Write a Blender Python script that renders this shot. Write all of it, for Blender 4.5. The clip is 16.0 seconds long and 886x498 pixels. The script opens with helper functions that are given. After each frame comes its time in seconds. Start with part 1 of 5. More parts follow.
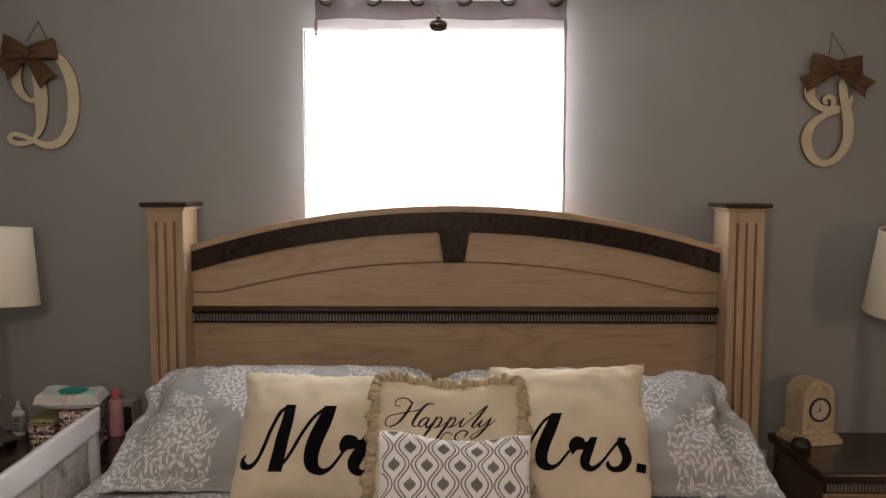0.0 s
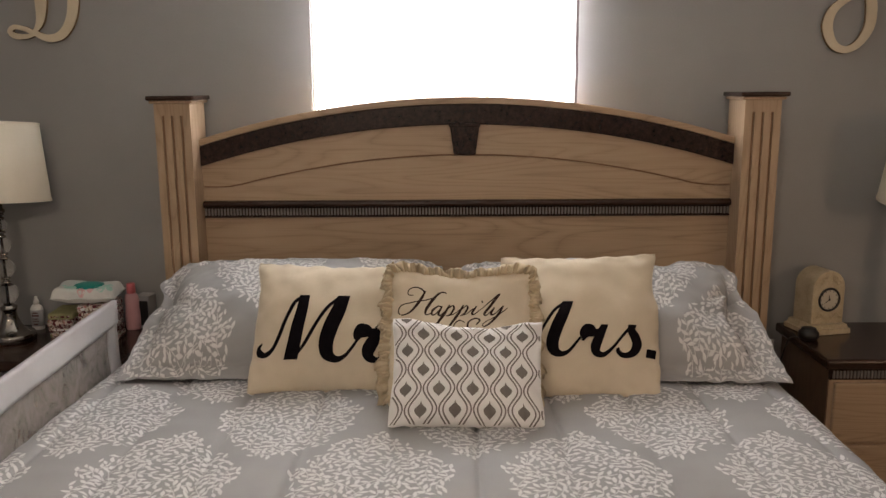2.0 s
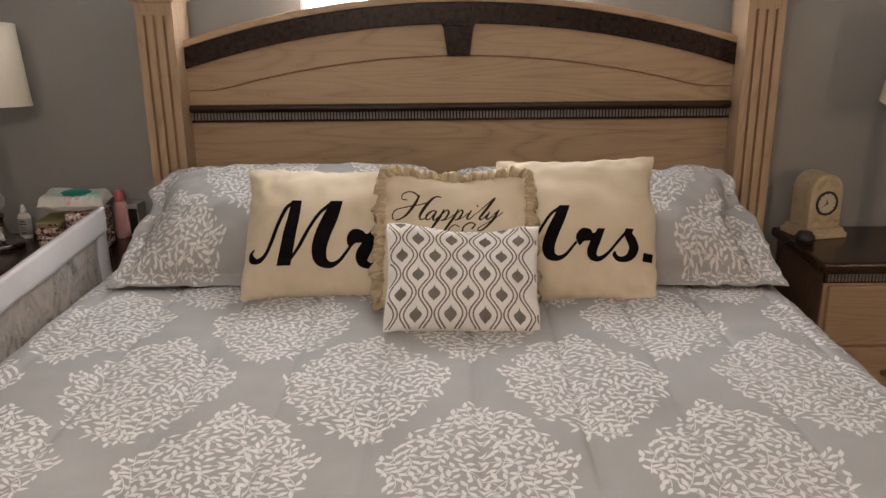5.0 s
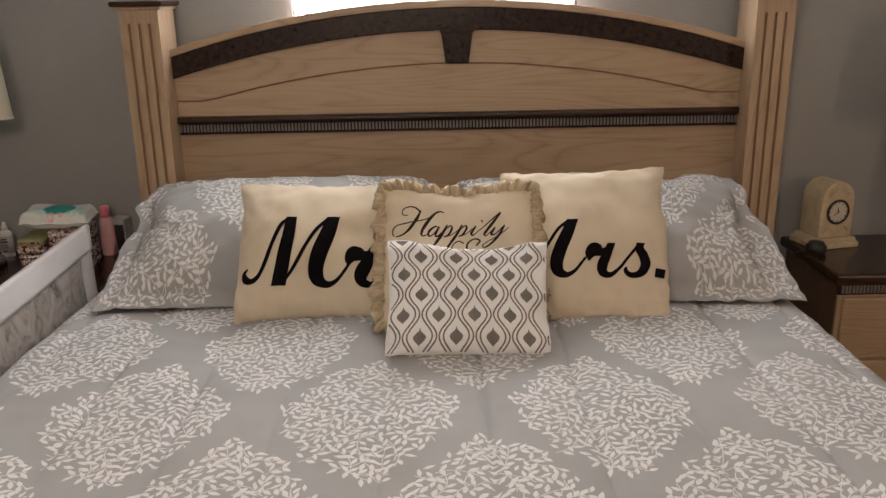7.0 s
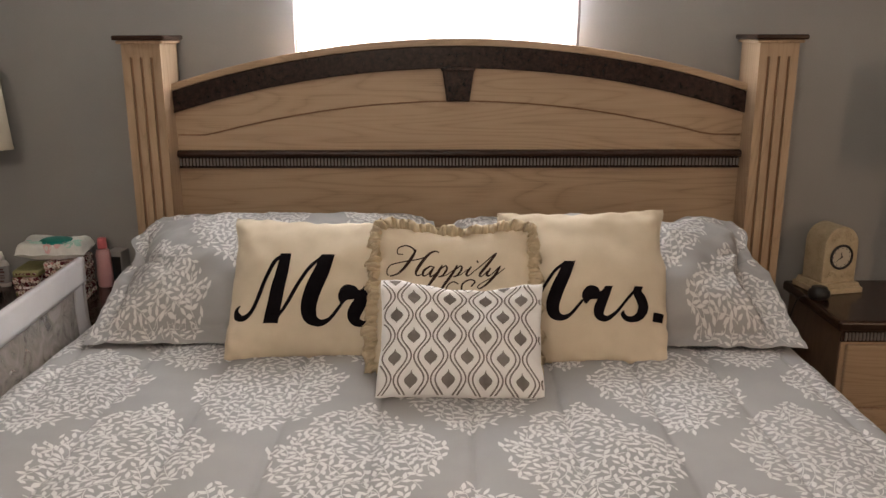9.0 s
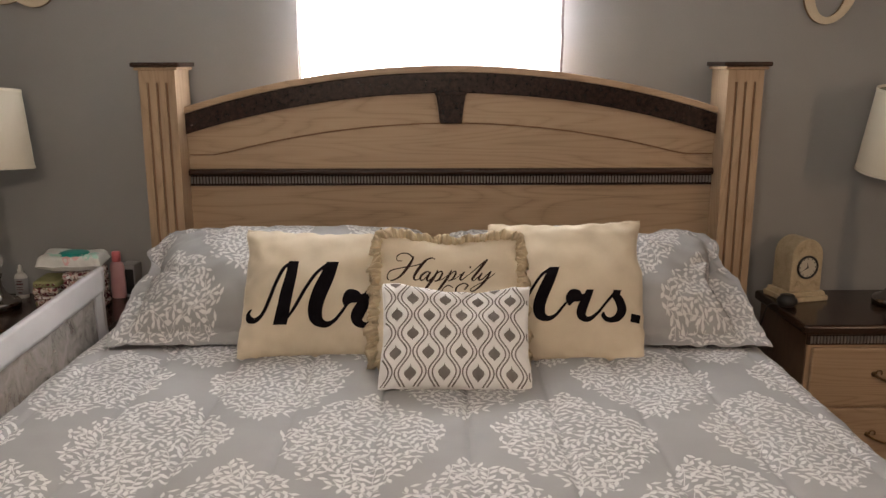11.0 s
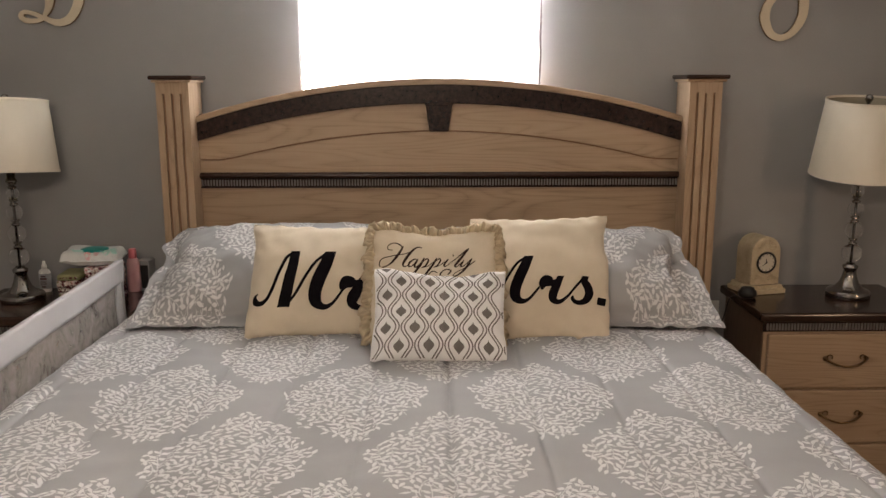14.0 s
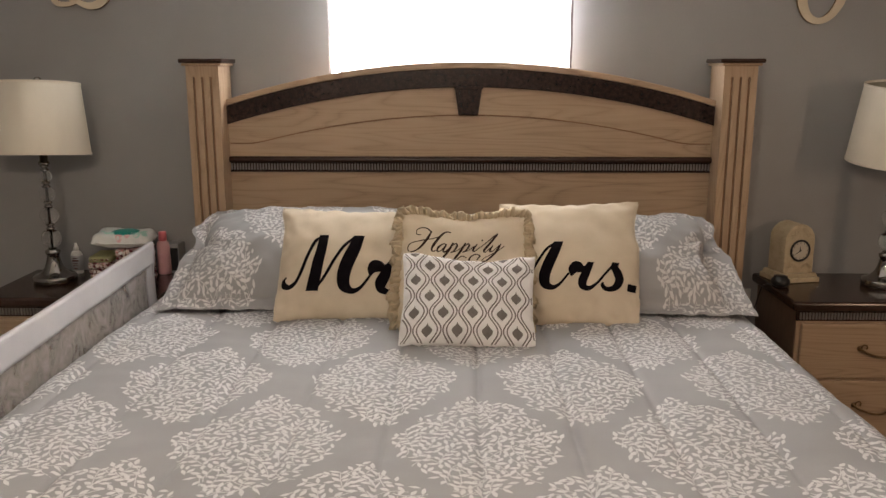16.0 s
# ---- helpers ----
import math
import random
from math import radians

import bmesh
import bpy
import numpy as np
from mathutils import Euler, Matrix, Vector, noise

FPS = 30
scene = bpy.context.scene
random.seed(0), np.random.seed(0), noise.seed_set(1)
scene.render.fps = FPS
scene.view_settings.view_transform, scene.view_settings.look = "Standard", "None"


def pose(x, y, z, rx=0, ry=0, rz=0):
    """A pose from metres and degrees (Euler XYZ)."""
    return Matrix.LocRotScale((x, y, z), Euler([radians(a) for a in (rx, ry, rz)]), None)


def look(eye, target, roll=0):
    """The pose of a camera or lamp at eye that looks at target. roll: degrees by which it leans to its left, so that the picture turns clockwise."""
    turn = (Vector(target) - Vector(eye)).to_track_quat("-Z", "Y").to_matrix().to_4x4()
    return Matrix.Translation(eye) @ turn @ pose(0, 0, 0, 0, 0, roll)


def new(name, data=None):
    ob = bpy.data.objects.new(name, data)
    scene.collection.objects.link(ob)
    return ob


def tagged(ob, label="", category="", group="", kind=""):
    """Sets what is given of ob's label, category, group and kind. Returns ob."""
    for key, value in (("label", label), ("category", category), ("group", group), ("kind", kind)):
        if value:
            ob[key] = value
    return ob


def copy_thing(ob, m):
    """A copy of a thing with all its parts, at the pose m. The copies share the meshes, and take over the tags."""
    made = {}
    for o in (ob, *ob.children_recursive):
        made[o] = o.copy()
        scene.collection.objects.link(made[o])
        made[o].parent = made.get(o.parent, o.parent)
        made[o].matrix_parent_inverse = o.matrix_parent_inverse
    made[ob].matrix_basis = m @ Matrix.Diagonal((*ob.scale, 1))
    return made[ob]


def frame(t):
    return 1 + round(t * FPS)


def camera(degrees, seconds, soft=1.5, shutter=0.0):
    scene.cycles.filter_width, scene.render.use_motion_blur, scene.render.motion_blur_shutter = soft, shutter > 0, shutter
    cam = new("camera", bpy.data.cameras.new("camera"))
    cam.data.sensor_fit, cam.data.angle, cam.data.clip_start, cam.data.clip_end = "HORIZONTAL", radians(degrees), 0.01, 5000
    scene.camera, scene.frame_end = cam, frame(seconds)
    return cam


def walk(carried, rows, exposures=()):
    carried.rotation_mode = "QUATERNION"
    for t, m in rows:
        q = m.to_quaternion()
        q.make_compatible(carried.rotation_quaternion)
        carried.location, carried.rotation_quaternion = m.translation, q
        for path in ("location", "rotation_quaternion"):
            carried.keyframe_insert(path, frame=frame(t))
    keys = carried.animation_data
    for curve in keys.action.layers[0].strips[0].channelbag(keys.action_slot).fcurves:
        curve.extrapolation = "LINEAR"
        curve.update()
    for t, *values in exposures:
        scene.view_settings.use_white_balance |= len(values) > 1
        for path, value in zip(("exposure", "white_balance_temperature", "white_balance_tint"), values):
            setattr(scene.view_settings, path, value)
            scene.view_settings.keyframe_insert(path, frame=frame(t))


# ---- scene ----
cam = camera(56.0, 16.0, soft=1.45)
PATH = [
    (0, (-0.031, -3.005, 1.533), (-0.039, -1.011, 1.378), 0.1),
    (0.5, (-0.034, -3.002, 1.527), (-0.043, -1.01, 1.352), -0.0),
    (1, (-0.033, -2.991, 1.515), (-0.051, -1.004, 1.29), -0.2),
    (1.5, (-0.039, -2.992, 1.502), (-0.066, -1.014, 1.204), -0.3),
    (2, (-0.04, -2.999, 1.493), (-0.068, -1.036, 1.111), -0.4),
    (2.5, (-0.042, -3.0, 1.485), (-0.067, -1.052, 1.034), -0.6),
    (3, (-0.039, -2.999, 1.478), (-0.06, -1.066, 0.966), -0.7),
    (3.5, (-0.042, -2.993, 1.468), (-0.06, -1.079, 0.889), -0.8),
    (3.7, (-0.049, -2.992, 1.469), (-0.062, -1.086, 0.863), -0.8),
    (6, (-0.045, -2.911, 1.467), (-0.056, -0.996, 0.892), -0.5),
    (6.5, (-0.065, -2.879, 1.47), (-0.062, -0.963, 0.897), -0.8),
    (7, (-0.08, -2.855, 1.468), (-0.066, -0.94, 0.888), -1.0),
    (7.5, (-0.066, -2.821, 1.474), (-0.063, -0.91, 0.884), -1.2),
    (8, (-0.047, -2.806, 1.477), (-0.054, -0.889, 0.904), -1.1),
    (8.5, (-0.046, -2.817, 1.481), (-0.055, -0.888, 0.955), -0.6),
    (9, (-0.049, -2.826, 1.478), (-0.052, -0.89, 0.974), -0.1),
    (9.2, (-0.052, -2.826, 1.477), (-0.051, -0.891, 0.974), -0.0),
    (11.3, (-0.066, -3.097, 1.47), (-0.042, -1.144, 1.04), -0.1),
    (11.5, (-0.061, -3.149, 1.466), (-0.04, -1.195, 1.039), -0.2),
    (12, (-0.05, -3.258, 1.458), (-0.044, -1.305, 1.029), -0.3),
    (12.5, (-0.042, -3.292, 1.442), (-0.049, -1.336, 1.022), 0.1),
    (13, (-0.037, -3.307, 1.443), (-0.04, -1.347, 1.043), 0.5),
    (13.5, (-0.035, -3.313, 1.444), (-0.025, -1.35, 1.062), 0.4),
    (14, (-0.027, -3.31, 1.442), (-0.004, -1.349, 1.051), -0.1),
    (14.5, (-0.027, -3.309, 1.439), (0.001, -1.35, 1.037), -0.2),
    (15, (-0.026, -3.306, 1.438), (-0.013, -1.349, 1.027), -0.0),
    (15.5, (-0.036, -3.302, 1.438), (-0.059, -1.346, 1.022), 0.1),
    (16, (-0.036, -3.297, 1.436), (-0.075, -1.343, 1.012), -0.0),
]
EXPOSURES = [(0, -0.10), (0.8, -0.13), (1.5, -0.18), (2.2, 0.14), (3.0, 0.34), (3.7, 0.32), (6.0, 0.20), (9.0, 0.20), (11.5, 0.21), (16, 0.22)]
walk(cam, [(t, look(eye, goal, roll)) for t, eye, goal, roll in PATH], EXPOSURES)

# ---- world and lamps ----
world = bpy.data.worlds.new("sky")
scene.world = world
world.use_nodes = True
sky = world.node_tree.nodes.new("ShaderNodeTexSky")
sky.sky_type, sky.sun_disc, sky.sun_elevation, sky.sun_rotation = "NISHITA", False, radians(50), radians(200)
world.node_tree.links.new(sky.outputs[0], world.node_tree.nodes["Background"].inputs[0])
world.node_tree.nodes["Background"].inputs[1].default_value = 0.1


def lamp(name, kind, m, energy, colour, **more):
    data = bpy.data.lights.new(name, kind)
    data.energy, data.color = energy, colour
    if kind == "AREA":
        data.shape, data.size, data.size_y = "RECTANGLE", more["size"], more["size_y"]
    else:
        data.shadow_soft_size = more["radius"]
    ob = new(name, data)
    ob.matrix_world = m
    return ob


FAN = Vector((-0.15, -1.93, 0))
# two unseen bulbs added behind the camera to even out bed and headboard
BULBS = [(Vector((-0.07, -3.50, 2.04)), 16.0), (Vector((-0.60, -3.50, 2.04)), 35.5)]
for at, watts in BULBS:
    lamp("added_bulb_light", "POINT", Matrix.Translation(at), watts, (1.0, 0.81, 0.64), radius=0.045)
lamp("bathroom_light", "AREA", look((2.58, -2.90, 1.45), (1.1, 0.0, 1.0)), 7.5, (1.0, 0.66, 0.42), size=0.22, size_y=0.45)
lamp("window_daylight", "AREA", look((-0.073, 0.055, 1.59), (-0.073, -2.0, 1.59)), 64, (1.0, 0.98, 0.98), size=0.9, size_y=0.95)


# ---- materials ----
def material(name):
    m = bpy.data.materials.new(name)
    m.use_nodes = True
    return m, m.node_tree.nodes, m.node_tree.links, m.node_tree.nodes["Principled BSDF"]


def coords(n, l, stretch=(1, 1, 1)):
    tc, mp = n.new("ShaderNodeTexCoord"), n.new("ShaderNodeMapping")
    mp.inputs["Scale"].default_value = stretch
    l.new(tc.outputs["Object"], mp.inputs[0])
    return mp.outputs[0]


def ramp(n, l, fac, stops):
    r = n.new("ShaderNodeValToRGB")
    while len(r.color_ramp.elements) < len(stops):
        r.color_ramp.elements.new(0.5)
    for e, (p, c) in zip(r.color_ramp.elements, stops):
        e.position, e.color = p, (*c, 1)
    l.new(fac, r.inputs[0])
    return r.outputs[0]


def noise_tex(n, l, vec, scale, detail=4, rough=0.55, distort=0.0):
    t = n.new("ShaderNodeTexNoise")
    t.inputs["Scale"].default_value, t.inputs["Detail"].default_value = scale, detail
    t.inputs["Roughness"].default_value, t.inputs["Distortion"].default_value = rough, distort
    l.new(vec, t.inputs["Vector"])
    return t.outputs["Fac"]


def bump(n, l, bsdf, height, strength, distance):
    b = n.new("ShaderNodeBump")
    b.inputs["Strength"].default_value, b.inputs["Distance"].default_value = strength, distance
    l.new(height, b.inputs["Height"])
    l.new(b.outputs[0], bsdf.inputs["Normal"])


def surface(name, dark, light, scale=8, rough=0.6, metal=0.0, fine=300, relief=0.2, depth=0.001, stretch=(1, 1, 1), coat=0.0, sheen=0.0, gloss=None):
    """Two scales of variation: broad blotches in colour, fine relief."""
    m, n, l, b = material(name)
    vec = coords(n, l, stretch)
    broad, small = noise_tex(n, l, vec, scale), noise_tex(n, l, vec, fine, 2)
    mix = n.new("ShaderNodeMath")
    mix.operation, mix.inputs[1].default_value = "MULTIPLY_ADD", 0.65
    l.new(broad, mix.inputs[0])
    s2 = n.new("ShaderNodeMath")
    s2.operation, s2.inputs[1].default_value = "MULTIPLY", 0.35
    l.new(small, s2.inputs[0])
    l.new(s2.outputs[0], mix.inputs[2])
    l.new(ramp(n, l, mix.outputs[0], [(0.3, dark), (0.7, light)]), b.inputs["Base Color"])
    b.inputs["Roughness"].default_value, b.inputs["Metallic"].default_value = rough, metal
    b.inputs["Coat Weight"].default_value, b.inputs["Sheen Weight"].default_value = coat, sheen
    if rough >= 0.74 or gloss is not None:
        b.inputs["Specular IOR Level"].default_value = 0.18 if gloss is None else gloss
    if relief:
        bump(n, l, b, small, relief, depth)
    return m


def wood(name, dark, mid, light, along="x", rough=0.42):
    """Flat-sawn grain: wavering bands and fine pores, both drawn out along one axis."""
    m, n, l, b = material(name)
    st = (0.55, 3.0, 7.5) if along == "x" else (7.5, 5.0, 0.5)
    fi = (6, 60, 260) if along == "x" else (260, 120, 5)
    vec = coords(n, l, st)
    field = noise_tex(n, l, coords(n, l, (0.6, 3.0, 5.5) if along == "x" else (6.5, 3.0, 0.5)), 1.0, 2.0, 0.5, 0.2)
    times = n.new("ShaderNodeMath")
    times.operation, times.inputs[1].default_value = "MULTIPLY", 30.0
    l.new(field, times.inputs[0])
    rings = n.new("ShaderNodeMath")
    rings.operation, rings.inputs[1].default_value = "PINGPONG", 0.5
    l.new(times.outputs[0], rings.inputs[0])
    wave = n.new("ShaderNodeMath")
    wave.operation, wave.inputs[1].default_value = "POWER", 0.45
    l.new(rings.outputs[0], wave.inputs[0])
    pores = noise_tex(n, l, coords(n, l, fi), 1.0, 3)
    tone = noise_tex(n, l, vec, 0.9, 2)
    add = n.new("ShaderNodeMath")
    add.operation, add.inputs[1].default_value = "MULTIPLY_ADD", 0.30
    l.new(wave.outputs[0], add.inputs[0])
    half = n.new("ShaderNodeMath")
    half.operation, half.inputs[1].default_value = "MULTIPLY_ADD", 0.42
    l.new(pores, half.inputs[0])
    third = n.new("ShaderNodeMath")
    third.operation, third.inputs[1].default_value = "MULTIPLY", 0.27
    l.new(tone, third.inputs[0])
    l.new(third.outputs[0], half.inputs[2])
    l.new(half.outputs[0], add.inputs[2])
    l.new(ramp(n, l, add.outputs[0], [(0.22, dark), (0.48, mid), (0.78, light)]), b.inputs["Base Color"])
    b.inputs["Roughness"].default_value = rough
    bump(n, l, b, pores, 0.12, 0.0006)
    return m


def sheer_fabric(name, colour, clear, translucent):
    """Thin woven cloth: part of the light passes straight, part is scattered through."""
    m, n, l, b = material(name)
    vec = coords(n, l)
    l.new(ramp(n, l, noise_tex(n, l, vec, 500, 2), [(0.3, tuple(c * 0.8 for c in colour)), (0.7, colour)]), b.inputs["Base Color"])
    b.inputs["Roughness"].default_value = 0.9
    tl, tp = n.new("ShaderNodeBsdfTranslucent"), n.new("ShaderNodeBsdfTransparent")
    tl.inputs[0].default_value = (*colour, 1)
    m1, m2 = n.new("ShaderNodeMixShader"), n.new("ShaderNodeMixShader")
    m1.inputs[0].default_value, m2.inputs[0].default_value = translucent, clear
    l.new(b.outputs[0], m1.inputs[1]), l.new(tl.outputs[0], m1.inputs[2])
    l.new(m1.outputs[0], m2.inputs[1]), l.new(tp.outputs[0], m2.inputs[2])
    l.new(m2.outputs[0], n["Material Output"].inputs[0])
    return m


def mottle(m, scale, stretch, low, high):
    """Lets the share of light that passes a thin cloth vary with its weave."""
    n, l = m.node_tree.nodes, m.node_tree.links
    last = m.node_tree.nodes["Material Output"].inputs[0].links[0].from_node
    mapped = n.new("ShaderNodeMapRange")
    mapped.inputs[1].default_value, mapped.inputs[2].default_value, mapped.inputs[3].default_value, mapped.inputs[4].default_value = 0.35, 0.65, low, high
    l.new(noise_tex(n, l, coords(n, l, stretch), scale, 3, 0.6, 1.2), mapped.inputs[0])
    l.new(mapped.outputs[0], last.inputs[0])
    return m


def glowing(name, colour, strength):
    m, n, l, b = material(name)
    e = n.new("ShaderNodeEmission")
    e.inputs[0].default_value, e.inputs[1].default_value = (*colour, 1), strength
    l.new(e.outputs[0], n["Material Output"].inputs[0])
    return m


def glass(name, colour=(1, 1, 1), rough=0.0):
    m, n, l, b = material(name)
    b.inputs["Base Color"].default_value = (*colour, 1)
    b.inputs["Transmission Weight"].default_value, b.inputs["Roughness"].default_value = 1.0, rough
    b.inputs["IOR"].default_value = 1.5
    return m


WALL = surface("grey_wall_paint", (0.285, 0.282, 0.279), (0.317, 0.313, 0.309), 2.5, 0.62, fine=180, relief=0.15, depth=0.001)
CEIL = surface("white_ceiling_paint", (0.70, 0.69, 0.66), (0.78, 0.77, 0.74), 3, 0.8, fine=120, relief=0.4, depth=0.002)
CARPET = surface("beige_carpet", (0.20, 0.16, 0.12), (0.34, 0.28, 0.22), 5, 0.95, fine=350, relief=0.8, depth=0.006)
TRIM = surface("white_trim_paint", (0.60, 0.59, 0.56), (0.70, 0.69, 0.66), 5, 0.4)
OAK = wood("pickled_oak", (0.22, 0.145, 0.085), (0.385, 0.268, 0.172), (0.445, 0.325, 0.22))
OAK_UP = wood("pickled_oak_upright", (0.25, 0.165, 0.10), (0.40, 0.28, 0.18), (0.45, 0.33, 0.222), "z")
WALNUT = wood("brown_side_veneer", (0.07, 0.04, 0.025), (0.11, 0.068, 0.043), (0.15, 0.095, 0.06), "z")
# darker brown for recesses, with their shade put into the colour
GROOVE = surface("shaded_groove_brown", (0.23, 0.125, 0.062), (0.30, 0.168, 0.085), 20, 0.6)
BURL = surface("dark_burl_veneer", (0.003, 0.002, 0.002), (0.047, 0.0235, 0.0175), 60, 0.27, fine=160, relief=0.05, coat=0.06, gloss=0.32)
DARKWOOD = surface("dark_mahogany_lacquer", (0.022, 0.0105, 0.007), (0.050, 0.024, 0.016), 5, 0.19, fine=90, relief=0.03, stretch=(0.6, 1, 6), coat=0.06, gloss=0.4)
QUILT = surface("grey_cotton_quilt", (0.288, 0.281, 0.281), (0.362, 0.354, 0.354), 5, 0.85, fine=900, relief=0.25, depth=0.0006, sheen=0.1)
SHAM = surface("grey_cotton_sham", (0.318, 0.314, 0.317), (0.366, 0.361, 0.364), 5, 0.85, fine=900, relief=0.25, depth=0.0006, sheen=0.1)
LEAF = surface("white_leaf_print", (0.60, 0.585, 0.58), (0.71, 0.695, 0.69), 30, 0.85, fine=900, relief=0.2, depth=0.0005)
CREAM = surface("cream_canvas", (0.545, 0.460, 0.342), (0.66, 0.57, 0.445), 9, 0.9, fine=700, relief=0.4, depth=0.0008, sheen=0.1)
RUFFLE = surface("tan_cotton_ruffle", (0.49, 0.40, 0.275), (0.61, 0.51, 0.365), 18, 0.9, fine=700, relief=0.4, depth=0.0008)
INK = surface("black_fabric_ink", (0.004, 0.003, 0.004), (0.008, 0.006, 0.008), 25, 0.9, fine=700, relief=0.3, depth=0.0006, gloss=0.06)
BROWNINK = surface("brown_script_ink", (0.020, 0.010, 0.008), (0.035, 0.018, 0.012), 25, 0.8, relief=0)
WHITECOTTON = surface("white_cotton", (0.78, 0.765, 0.765), (0.86, 0.845, 0.845), 9, 0.9, fine=800, relief=0.3, depth=0.0006)
GREYPRINT = surface("grey_ogee_print", (0.165, 0.148, 0.140), (0.215, 0.195, 0.186), 40, 0.9, fine=800, relief=0.2, depth=0.0005)
BACKSIDE = surface("mattress_ticking", (0.5, 0.49, 0.47), (0.6, 0.59, 0.57), 9, 0.9)
SHADE = surface("ivory_linen_shade", (0.70, 0.64, 0.53), (0.80, 0.735, 0.62), 10, 0.85, fine=600, relief=0.4, depth=0.0006, stretch=(1, 1, 0.4))
# lining darker than the linen, the dim inside put into its colour
SHADE_IN = surface("darkened_shade_lining", (0.30, 0.27, 0.20), (0.36, 0.325, 0.245), 10, 0.8)
NICKEL = surface("brushed_nickel", (0.27, 0.25, 0.23), (0.40, 0.375, 0.35), 30, 0.11, 1.0, fine=200, relief=0.03)
DARKNICKEL = surface("dark_nickel", (0.10, 0.085, 0.075), (0.20, 0.175, 0.16), 40, 0.22, 1.0, fine=120, relief=0.3, depth=0.001)
BRASS = surface("antique_brass", (0.16, 0.10, 0.05), (0.30, 0.20, 0.11), 60, 0.32, 1.0, relief=0.05)
CRYSTAL = glass("clear_crystal", (0.99, 0.99, 0.99), 0.0)
PANE = glass("window_glass")
IVORY = surface("crackled_ivory_paint", (0.42, 0.33, 0.205), (0.62, 0.52, 0.36), 28, 0.5, fine=140, relief=0.4, depth=0.001)
DIALFACE = surface("cream_dial", (0.56, 0.50, 0.40), (0.62, 0.56, 0.46), 20, 0.4, relief=0, coat=0.6)
BLACK = surface("black_plastic", (0.012, 0.011, 0.011), (0.02, 0.018, 0.018), 20, 0.4)
LETTER = surface("ivory_painted_plywood", (0.56, 0.475, 0.345), (0.66, 0.575, 0.43), 14, 0.5, fine=200, relief=0.15)
LETTER_EDGE = surface("raw_plywood_edge", (0.20, 0.13, 0.07), (0.28, 0.19, 0.11), 60, 0.8)
BURLAP = surface("brown_burlap", (0.085, 0.045, 0.024), (0.17, 0.10, 0.058), 22, 0.95, fine=420, relief=0.9, depth=0.002)
TWINE = surface("jute_twine", (0.12, 0.085, 0.055), (0.18, 0.13, 0.09), 90, 0.95)
VINYL = surface("white_nylon", (0.47, 0.455, 0.465), (0.57, 0.555, 0.565), 6, 0.75, fine=400, relief=0.25, depth=0.0008)
NETTING = mottle(sheer_fabric("grey_netting", (0.50, 0.465, 0.44), 0.45, 0.2), 26, (1, 0.7, 0.55), 0.34, 0.62)
CURTAIN = sheer_fabric("sheer_grey_voile", (0.80, 0.76, 0.78), 0.45, 0.014)
# hem far darker than the voile: its missing backlight put into the colour
CURTAIN_HEM = mottle(sheer_fabric("doubled_shaded_voile", (0.105, 0.078, 0.080), 0.16, 0.08), 60, (0.4, 1, 2.2), 0.10, 0.20)
RING = surface("dark_bronze_ring", (0.02, 0.015, 0.013), (0.04, 0.03, 0.026), 40, 0.35, 0.8)
PINK = surface("pink_lotion_plastic", (0.62, 0.32, 0.335), (0.70, 0.41, 0.42), 20, 0.35, relief=0)
PINKCAP = surface("coral_cap_plastic", (0.72, 0.17, 0.19), (0.78, 0.22, 0.24), 20, 0.35, relief=0)
PACK = surface("white_film_wrapper", (0.66, 0.67, 0.65), (0.80, 0.79, 0.77), 18, 0.3, fine=45, relief=0.55, depth=0.005, coat=0.3)
TEAL = surface("teal_plastic", (0.0, 0.22, 0.19), (0.01, 0.28, 0.24), 20, 0.4, relief=0)
PASTEL = surface("pink_print", (0.70, 0.35, 0.38), (0.78, 0.55, 0.55), 40, 0.5, relief=0)
MINT = surface("mint_print", (0.32, 0.62, 0.55), (0.55, 0.75, 0.66), 40, 0.5, relief=0)
GREEN = surface("olive_flannel", (0.22, 0.22, 0.10), (0.36, 0.34, 0.18), 40, 0.9, fine=500, relief=0.4)
WHITEPLASTIC = surface("white_plastic", (0.68, 0.66, 0.63), (0.74, 0.72, 0.69), 20, 0.35, relief=0)
LABEL = surface("dark_bottle_label", (0.06, 0.02, 0.02), (0.14, 0.06, 0.06), 60, 0.5, relief=0)


def patterned(name, scale, stops):
    """A small printed pattern with clean-edged patches."""
    m, n, l, b = material(name)
    vec = coords(n, l)
    out = ramp(n, l, noise_tex(n, l, vec, scale, 1.5, 0.5, 0.6), stops)
    out.node.color_ramp.interpolation = "CONSTANT"
    l.new(out, b.inputs["Base Color"])
    b.inputs["Roughness"].default_value, b.inputs["Specular IOR Level"].default_value = 0.85, 0.2
    bump(n, l, b, noise_tex(n, l, vec, 500, 2), 0.4, 0.001)
    return m


FLORAL = patterned("cream_floral_flannel", 85, [(0.0, (0.12, 0.025, 0.03)), (0.46, (0.66, 0.60, 0.54)), (0.58, (0.55, 0.22, 0.24)), (0.63, (0.20, 0.20, 0.10))])
FLORAL_DARK = patterned("maroon_floral_flannel", 70, [(0.0, (0.10, 0.02, 0.025)), (0.52, (0.60, 0.52, 0.46)), (0.60, (0.10, 0.02, 0.025)), (0.68, (0.55, 0.45, 0.40))])
DAYLIGHT = glowing("bright_overcast_outdoors", (1.0, 0.99, 0.98), 9.0)
BULB = glowing("warm_bulb", (1.0, 0.82, 0.62), 12)


